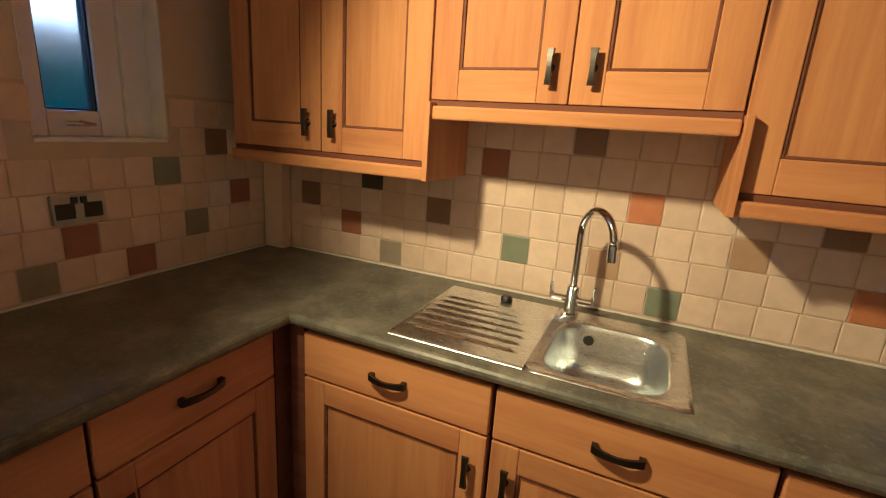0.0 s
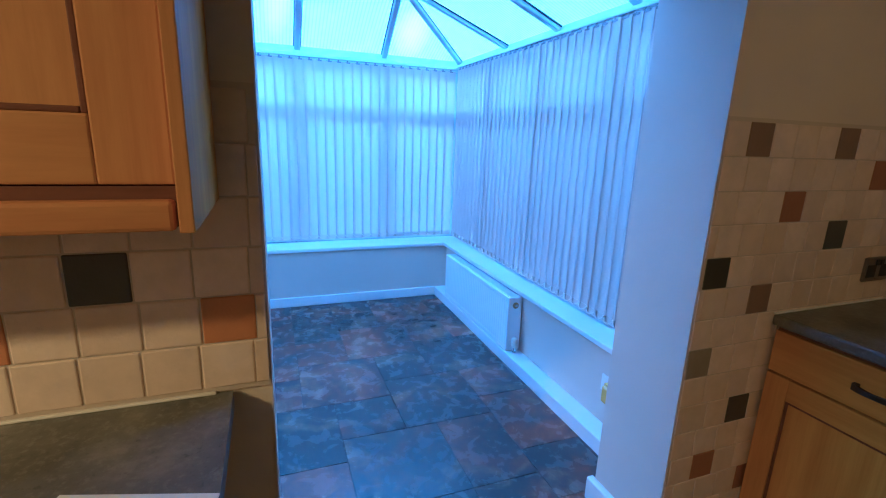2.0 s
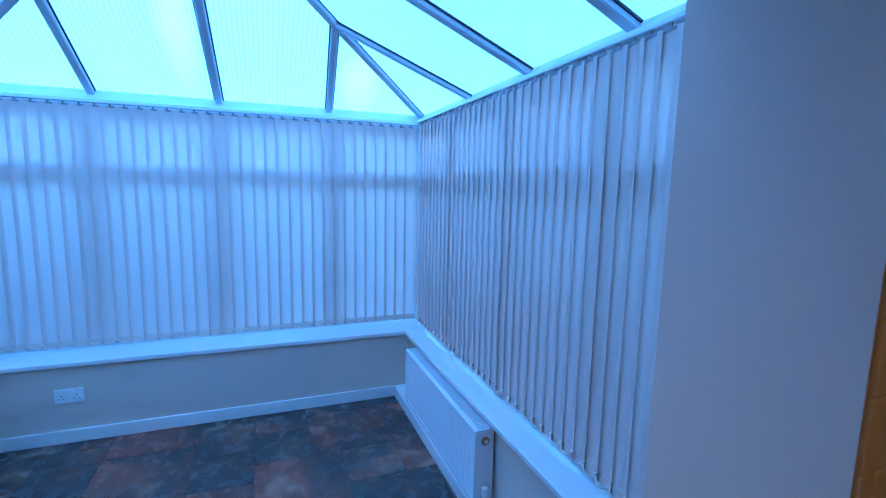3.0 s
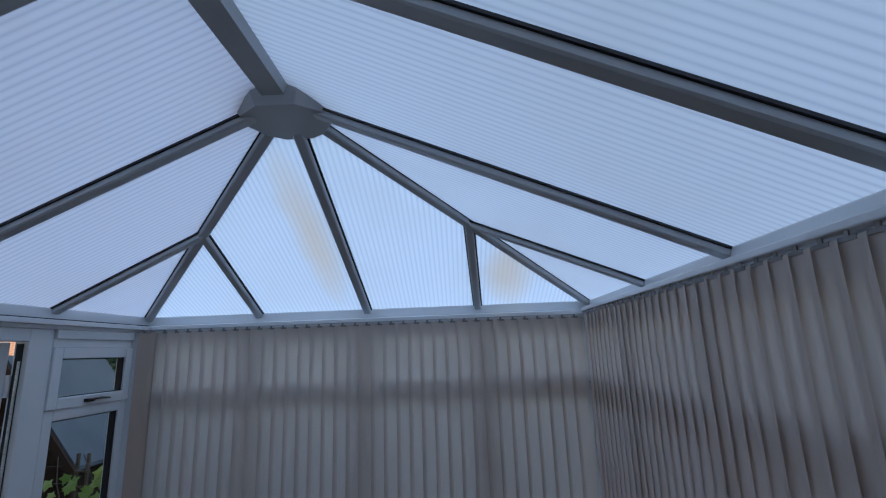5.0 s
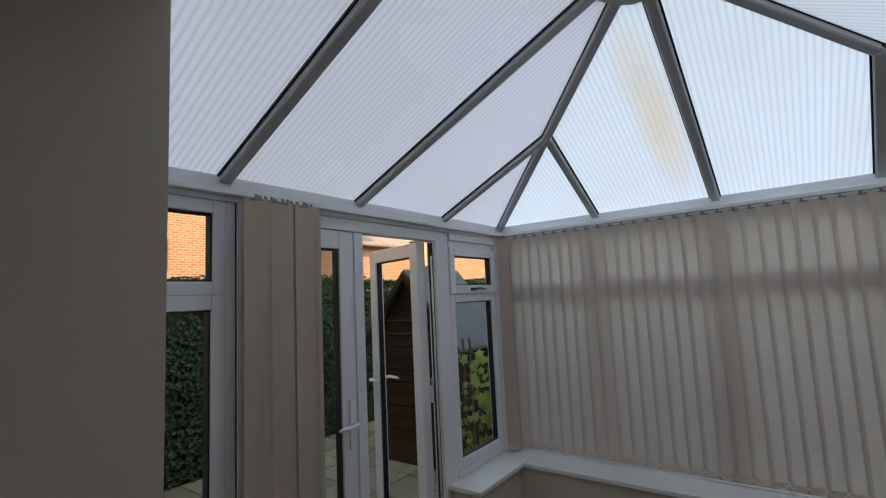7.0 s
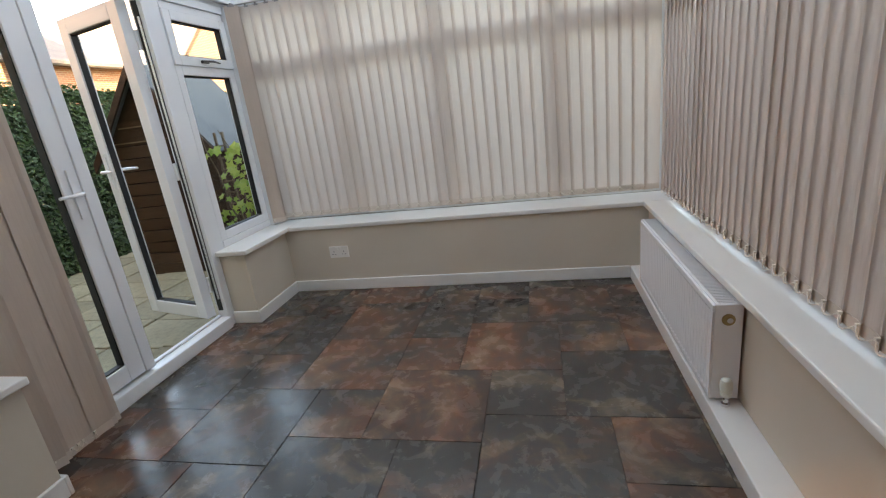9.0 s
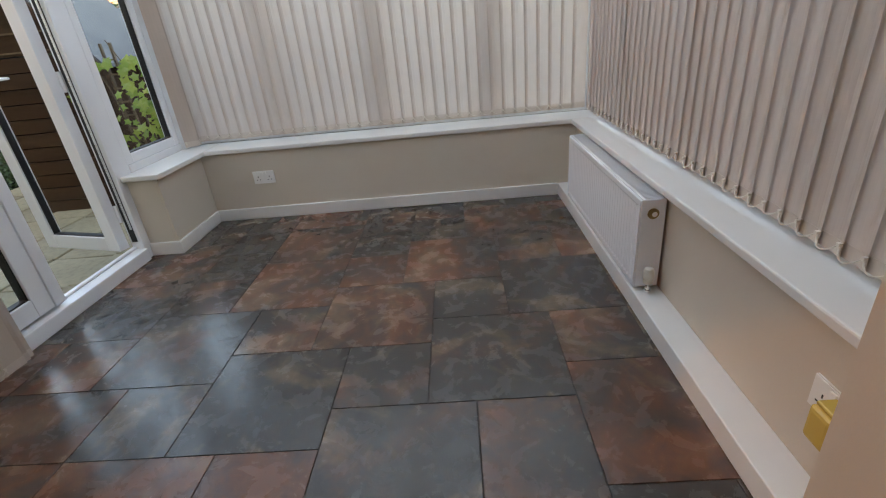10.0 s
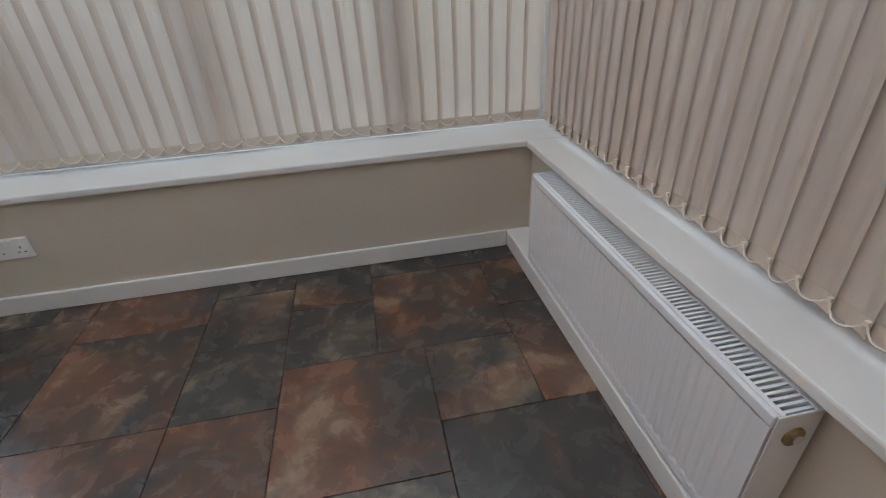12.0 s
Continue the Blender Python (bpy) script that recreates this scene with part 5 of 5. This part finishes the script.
for k in range(3):
    bm = box((-0.22, -0.22, -0.03), (0.22, 0.22, 0.012 - 0.006 * k), 0.008)
    me = bpy.data.meshes.new("slab")
    bm.to_mesh(me)
    bm.free()
    me.materials.append(M_SLAB)
    slab_me.append(me)
random.seed(9)
for i in range(9):
    for j in range(14):
        o = piece("slab", slab_me[(i * 5 + j * 3) % 3], patio, (-0.36 - 0.45 * i, 1.9 + 0.45 * j, -0.135))
        o.rotation_euler = (radians(random.uniform(-0.6, 0.6)), radians(random.uniform(-0.6, 0.6)), radians(random.uniform(-0.8, 0.8)))


def leaf_cloud(count, place, size, seed, long=1.5):
    """Many small folded leaves; place gives a random spot and facing."""
    rnd = random.Random(seed)
    vs, fs = [], []
    for _ in range(count):
        p, nrm = place(rnd)
        nrm = (nrm + Vector((rnd.uniform(-0.8, 0.8), rnd.uniform(-0.8, 0.8), rnd.uniform(-0.5, 0.9)))).normalized()
        a = nrm.orthogonal().normalized()
        a.rotate(Matrix.Rotation(rnd.uniform(0, 6.28), 3, nrm))
        b = nrm.cross(a)
        s = size * rnd.uniform(0.6, 1.3)
        i = len(vs)
        vs += [p - a * s * long / 2, p + b * s * 0.5 + nrm * s * 0.12, p + a * s * long / 2, p - b * s * 0.5 + nrm * s * 0.12, p - nrm * s * 0.05]
        fs += [(i, i + 4, i + 1), (i + 4, i + 2, i + 1), (i, i + 3, i + 4), (i + 4, i + 3, i + 2)]
    return vs, fs


def mesh_part(name, vs, fs, mat, parent=None, label=""):
    me = bpy.data.meshes.new(name)
    me.from_pydata([tuple(v) for v in vs], [], fs)
    me.materials.append(mat)
    ob = new(name, me)
    ob.parent = parent
    if label:
        ob["label"] = label
    return ob


def hedge(x0, x1, y0, y1, top, seed, count, label):
    h_ = thing("hedge", label, "hedge")
    # A plain dark box fills the hedge behind its leaves.
    part("core", box((x0 + 0.12, y0, -0.16), (x1 - 0.12, y1, top - 0.16), 0.05), M_HCORE, h_, "dark solid core behind the leaves")

    def place(r):
        k = r.random()
        y = r.uniform(y0, y1)
        bumpy = 0.10 * noise.noise(Vector((y * 1.3, k * 4, seed))) + 0.05 * noise.noise(Vector((y * 4, k * 9, seed)))
        if k < 0.72:
            z = r.uniform(-0.12, top)
            b2 = 0.10 * noise.noise(Vector((y * 1.7, z * 1.7, seed + 3)))
            return Vector((x1 - 0.03 + b2 - abs(r.gauss(0, 0.07)), y, z)), Vector((1, 0, 0.2))
        return Vector((r.uniform(x0, x1), y, top + bumpy - abs(r.gauss(0, 0.06)))), Vector((0, 0, 1))

    vs, fs = leaf_cloud(count, place, 0.034, seed)
    mesh_part("leaves", vs, fs, M_HEDGE, h_)
    return h_


hedge(-4.1, -3.2, -0.4, 11.5, 1.90, 5, 80000, "dense clipped green garden hedge")


def shed(x0, x1, y0, y1, eave, apex, label, along_x=False):
    s = thing("shed", label, "shed")
    xm = (x0 + x1) / 2
    n = 11
    for i in range(n):
        z0 = -0.14 + i * (eave + 0.14) / n
        part("board", box((x0, y0 - 0.006 * (i % 2), z0), (x1, y0 + 0.02, z0 + (eave + 0.14) / n - 0.008), 0.002), M_SHED, s)
    part("side_wall", boxes(((x0, y0 + 0.021, -0.14), (x0 + 0.02, y1, eave)), ((x1 - 0.02, y0 + 0.021, -0.14), (x1, y1, eave)), ((x0 + 0.02, y1 - 0.02, -0.14), (x1 - 0.02, y1, eave))), M_SHED, s)
    if not along_x:
        part("gable", prism(bmesh.new(), [(x0, y0 + 0.001, eave), (x1, y0 + 0.001, eave), (xm, y0 + 0.001, apex)], (0, 0.02, 0)), M_SHED, s)
        for a in (x0 - 0.12, x1 + 0.12):
            sl = (apex - eave) / (xm - x0)
            za = eave - sl * 0.12
            part("roof_slope", prism(bmesh.new(), [(a, y0 - 0.10, za), (xm, y0 - 0.10, apex), (xm, y0 - 0.10, apex + 0.03), (a, y0 - 0.10, za + 0.03)], (0, y1 - y0 + 0.2, 0)), M_FELT, s, "grey felt roof")
            part("bargeboard", prism(bmesh.new(), [(a, y0 - 0.125, za - 0.08), (xm, y0 - 0.125, apex - 0.08), (xm, y0 - 0.125, apex + 0.01), (a, y0 - 0.125, za + 0.01)], (0, 0.022, 0)), M_SHED, s)
        for zz in (eave + 0.02, eave + 0.16):
            w = (apex - zz) / (apex - eave) * (x1 - x0) / 2 - 0.05
            part("batten", box((xm - w, y0 - 0.014, zz), (xm + w, y0 + 0.0005, zz + 0.012)), M_STEM, s)
    else:
        ym = (y0 + y1) / 2
        for ya, yb in ((y0 - 0.15, ym), (y1 + 0.15, ym)):
            part("roof_slope", prism(bmesh.new(), [(x0 - 0.1, ya, eave - 0.04), (x0 - 0.1, yb, apex), (x0 - 0.1, yb, apex + 0.03), (x0 - 0.1, ya, eave - 0.01)], (x1 - x0 + 0.2, 0, 0)), M_FELT, s, "grey felt roof")
        part("gable", prism(bmesh.new(), [(x0, y0, eave), (x0, y1, eave), (x0, ym, apex)], (0.02, 0, 0)), M_SHED, s)
        part("bargeboard", prism(bmesh.new(), [(x0 - 0.12, y0 - 0.17, eave - 0.10), (x0 - 0.12, ym, apex - 0.06), (x0 - 0.12, ym, apex + 0.04), (x0 - 0.12, y0 - 0.17, eave + 0.0)], (0.02, 0, 0)), M_STEM, s, "weathered bargeboard")
    return s


shed(-2.12, -1.0, 5.5, 6.3, 1.20, 1.88, "dark brown wooden garden shed with a felt roof")
shed(-1.5, 1.6, 6.5, 8.0, 1.40, 1.68, "dark shed with a grey felt roof", True)
meter = thing("meter_box", "small white meter box on the shed wall", "meter box")
part("case", box((-1.22, 6.44, 0.98), (-1.07, 6.492, 1.20), 0.006), M_UPVC, meter)
part("door_slot", box((-1.20, 6.436, 1.11), (-1.09, 6.4405, 1.17)), M_INK, meter)

vine = thing("vine", "climbing vine with large yellow-green leaves", "plant")
rv = random.Random(21)
stems = bmesh.new()
for k in range(5):
    p = Vector((-0.55 + 0.10 * k, 5.02 + rv.uniform(-0.1, 0.1), -0.16))
    pts = [p.copy()]
    for i in range(9):
        p = p + Vector((rv.uniform(-0.06, 0.06), rv.uniform(-0.05, 0.05), 0.155))
        pts.append(p.copy())
    sweep(stems, pts, [0.011 - 0.0009 * i for i in range(10)], 6)
part("stems", stems, M_STEM, vine)


def lobed_leaf(bm, at, nrm, spin, s):
    a = nrm.orthogonal().normalized()
    a.rotate(Matrix.Rotation(spin, 3, nrm))
    b = nrm.cross(a)
    c = bm.verts.new(at + nrm * s * 0.05)
    rim = []
    for r, ang in ((0.30, -2.75), (0.62, -2.2), (0.42, -1.7), (0.85, -1.1), (0.55, -0.55), (1.0, 0.0), (0.55, 0.55), (0.85, 1.1), (0.42, 1.7), (0.62, 2.2), (0.30, 2.75)):
        rim.append(bm.verts.new(at + (a * math.cos(ang) + b * math.sin(ang)) * r * s - nrm * s * 0.10 * r))
    for i in range(len(rim)):
        bm.faces.new((c, rim[i], rim[(i + 1) % len(rim)]))


lv = bmesh.new()
for i in range(230):
    at = Vector((rv.gauss(-0.36, 0.15), 4.98 + rv.gauss(0, 0.10), rv.uniform(-0.12, 1.12)))
    nrm = Vector((rv.uniform(-0.4, 0.9), -1.0, rv.uniform(-0.1, 1.0))).normalized()
    lobed_leaf(lv, at, nrm, rv.uniform(0, 6.28), rv.uniform(0.03, 0.07))
part("leaves", lv, M_VINE, vine, "large lobed yellow-green leaves")
trellis = thing("trellis", "weathered slim wooden trellis by the shed", "trellis")
for k in range(2):
    part("upright", box((-0.70 + 0.075 * k, 5.16, -0.16), (-0.685 + 0.075 * k, 5.18, 1.22)), M_STEM, trellis)
for k in range(12):
    part("slat", box((-0.70, 5.15, 0.0 + 0.10 * k), (-0.610, 5.16, 0.012 + 0.10 * k)), M_STEM, trellis)


def house(x0, x1, y0, y1, eave, apex, label, wins, gable_x=False):
    h_ = thing("house", label, "house", kind="structure")
    part("wall", box((x0, y0, -0.2), (x1, y1, eave)), M_BRICK, h_)
    xm, ym = (x0 + x1) / 2, (y0 + y1) / 2
    if gable_x:
        part("gable", prism(bmesh.new(), [(x1 - 0.2, y0, eave), (x1 - 0.2, y1, eave), (x1 - 0.2, ym, apex)], (0.2, 0, 0)), M_BRICK, h_)
        for ya in (y0 - 0.3, y1 + 0.3):
            part("roof", prism(bmesh.new(), [(x0, ya, eave - 0.15), (x0, ym, apex + 0.02), (x0, ym, apex + 0.18), (x0, ya, eave + 0.02)], (x1 - x0 + 0.12, 0, 0)), M_ROOF, h_, "grey-brown tiled roof")
    else:
        for xa in (x0 - 0.35, x1 + 0.35):
            part("roof", prism(bmesh.new(), [(xa, y0 - 0.2, eave - 0.05), (xm, y0 - 0.2, apex), (xm, y0 - 0.2, apex + 0.16), (xa, y0 - 0.2, eave + 0.12)], (0, y1 - y0 + 0.4, 0)), M_ROOF, h_, "grey-brown tiled roof")
        part("gutter", box((x1 + 0.32, y0, eave - 0.10), (x1 + 0.44, y1, eave - 0.01), 0.02), M_DARK, h_, "dark gutter")
    for y, z, w, hh in wins:
        f = part("window", box((x1 - 0.02, y - w / 2, z - hh / 2), (x1 + 0.03, y + w / 2, z + hh / 2), 0.01), M_UPVC, h_, "white framed window")
        part("pane", box((x1 + 0.031, y - w / 2 + 0.09, z - hh / 2 + 0.09), (x1 + 0.036, y + w / 2 - 0.09, z + hh / 2 - 0.36)), M_DARK, f)
        part("pane", box((x1 + 0.031, y - w / 2 + 0.09, z + hh / 2 - 0.27), (x1 + 0.036, y + w / 2 - 0.09, z + hh / 2 - 0.09)), M_DARK, f)
    return h_


house(-20, -13, -3.0, 13.3, 7.0, 9.8, "red brick neighbouring house with white windows", [(7.25, 3.25, 1.1, 0.95), (2.5, 3.4, 1.2, 1.3), (11.2, 5.5, 1.2, 1.3)])
house(-24, -15, 14.5, 21.5, 4.35, 6.4, "low brick neighbouring house with a grey roof", [])
house(-21, -13.5, 22.0, 29.0, 5.0, 8.4, "red brick gabled neighbouring house", [(25.0, 5.0, 0.9, 0.8)], True)

# ---- wall tiles ----
TILE = 0.1
tile_mesh = {}
for key, mat in M_T.items():
    bm = box((-0.0485, -0.004, -0.0485), (0.0485, 0.004, 0.0485), 0.003)
    me = bpy.data.meshes.new("tile_" + key)
    bm.to_mesh(me)
    bm.free()
    me.materials.append(mat)
    tile_mesh[key] = me


def tiled(wall, axis, at, a0, a1, z0, z1, accents, skip=None, seed=1, pitch=TILE):
    """Lays tiles in rows on a wall; accents are (along, z, colour)."""
    rnd = random.Random(seed)
    z = z0
    while z < z1 - 0.01:
        zc = z + TILE / 2
        acc = [(a, c) for a, zz, c in accents if abs(zz - zc) <= TILE / 2 + 1e-6]
        off = ((acc[0][0] - pitch / 2 - a0) % pitch) if acc else rnd.uniform(0, pitch)
        a = a0 - pitch + off
        while a < a1 - 0.006:
            lo, hi = max(a, a0), min(a + pitch, a1)
            ac = (lo + hi) / 2
            if hi - lo > 0.012 and not (skip and skip(lo, hi, z, z + TILE)):
                key = "cream"
                for b, c in acc:
                    if abs(b - (a + pitch / 2)) < pitch * 0.5:
                        key = c
                loc = (at, ac, zc) if axis == 0 else (ac, at, zc)
                o = piece("tile", tile_mesh[key], wall, loc)
                hgt = min(TILE, z1 - z) / TILE
                o.scale = ((hi - lo) / TILE, 1, hgt)
                if hgt < 1:
                    o.location.z = z + (z1 - z) / 2
                o.rotation_euler = (radians(rnd.uniform(-0.5, 0.5)), 0, radians(rnd.uniform(-0.5, 0.5)) + (math.pi / 2 if axis == 0 else 0))
            a += pitch
        z += TILE


part("grout", boxes(((-1.425, FACE_N + 0.002, TOP_Z), (JAMB_L - 0.001, FACE_N + 0.0078, 1.525)), ((JAMB_R + 0.001, FACE_N + 0.002, 0.0), (K_EAST - 0.001, FACE_N + 0.0078, 1.525))), M_GROUT, wall_north)
part("grout", boxes(((K_WEST - 0.0078, -0.8, TOP_Z), (K_WEST - 0.002, FACE_N, WIN_Z0)), ((K_WEST - 0.0078, WIN_Y1 + 0.001, WIN_Z0), (K_WEST - 0.002, FACE_N, 1.525)), ((K_WEST - 0.0078, -0.8, WIN_Z0), (K_WEST - 0.002, WIN_Y0 - 0.001, 1.525))), M_GROUT, wall_west)
tiled(wall_north, 1, FACE_N + 0.003, -1.425, JAMB_L - 0.002, 0.915, 1.525,
      [(-0.382, 1.065, "green"), (0.026, 1.265, "orange"), (-0.697, 1.165, "brown"), (-0.485, 1.37, "red"), (0.123, 0.965, "green"), (0.330, 1.165, "tan"), (0.54, 1.25, "brown"), (0.640, 1.065, "orange"), (0.845, 1.165, "dark"), (1.064, 1.065, "orange"), (-0.17, 1.465, "brown"), (-1.30, 1.17, "brown"), (-1.095, 1.065, "red"), (-0.897, 0.965, "grey"), (-0.99, 1.24, "dark"), (-0.086, 1.07, "tan")], seed=3, pitch=0.1025)
tiled(wall_north, 1, FACE_N + 0.003, JAMB_R + 0.003, K_EAST - 0.002, 0.015, 1.52,
      [(2.485, 1.467, "brown"), (2.926, 1.467, "brown"), (2.686, 1.262, "red"), (2.93, 1.14, "dark"), (2.406, 1.045, "dark"), (2.618, 0.93, "brown"), (2.398, 0.716, "grey"), (2.622, 0.60, "dark"), (2.504, 0.39, "red"), (2.735, 0.27, "red"), (2.405, 0.06, "dark"), (3.1, 1.36, "red")], seed=5)
tiled(wall_west, 0, K_WEST - 0.003, -0.8, 1.562, 0.915, 1.525,
      [(1.123, 1.266, "green"), (1.436, 1.163, "red"), (1.227, 1.057, "grey"), (0.80, 1.061, "red"), (1.005, 0.964, "red"), (0.693, 0.966, "grey"), (1.333, 1.38, "brown"), (1.10, 1.48, "tan"), (0.55, 1.26, "tan"), (0.4, 1.06, "green"), (0.2, 1.36, "red")],
      skip=lambda lo, hi, za, zb: hi > WIN_Y0 + 0.03 and lo < WIN_Y1 - 0.03 and zb > WIN_Z0 + 0.03, seed=7)

# ---- floor tiles on a small module ----
UX, UY, OX, OY = 0.159, 0.161, 0.458, 2.466
I0, I1 = int(math.floor((K_WEST - OX) / UX)), int(math.ceil((K_EAST - OX) / UX))
J0, J1 = int(math.floor((K_SOUTH - OY) / UY)), int(math.ceil((C_NORTH + 0.02 - OY) / UY))
taken = {}
rf = random.Random(17)
floor_mesh = {}


def lay(i, j, w, h):
    if any((i + a, j + b) in taken for a in range(w) for b in range(h)) or i + w > I1 + 1 or j + h > J1 + 1 or (OY + (j + h) * UY > BACK_N + 0.05 and (i < -3 or i + w > 15)):
        return False
    for a in range(w):
        for b in range(h):
            taken[(i + a, j + b)] = True
    if (w, h) not in floor_mesh:
        bm = box((0.0012, 0.0012, -0.004), (w * UX - 0.0012, h * UY - 0.0012, 0.0), 0.0018)
        me = bpy.data.meshes.new("floor_tile")
        bm.to_mesh(me)
        bm.free()
        me.materials.append(M_FLOOR)
        floor_mesh[(w, h)] = me
    piece("floor_tile", floor_mesh[(w, h)], floor, (OX + i * UX, OY + j * UY, 0))
    return True


for spec in ((0, 2, 3, 3), (1, 0, 2, 2), (-2, 0, 3, 2), (-2, 2, 2, 2), (-3, 4, 3, 3), (3, 3, 2, 2), (3, 0, 3, 3), (6, 1, 2, 2), (0, 5, 2, 2), (2, 5, 3, 3),
             (5, 6, 2, 2), (5, 3, 3, 3), (7, 6, 3, 3), (8, 4, 2, 2), (11, 2, 2, 2), (10, 4, 3, 3), (10, 7, 2, 2), (12, 7, 2, 3), (8, 1, 3, 3), (13, 4, 1, 3), (13, 2, 1, 2),
             (6, -2, 3, 3), (9, -2, 2, 3), (11, -1, 3, 3), (4, -2, 2, 2), (1, -3, 3, 3), (9, 9, 3, 3), (7, 9, 2, 2), (12, 10, 2, 2), (7, 11, 2, 2), (5, 8, 2, 2), (0, 7, 2, 2), (2, 8, 3, 3)):
    lay(*spec)
for j in range(J0, J1):
    for i in range(I0, I1):
        if (i, j) in taken:
            continue
        sizes = [(3, 3), (2, 2), (3, 2), (2, 3), (2, 2), (3, 3)]
        rf.shuffle(sizes)
        for w, h in sizes + [(2, 1), (1, 2), (1, 1)]:
            if lay(i, j, w, h):
                break
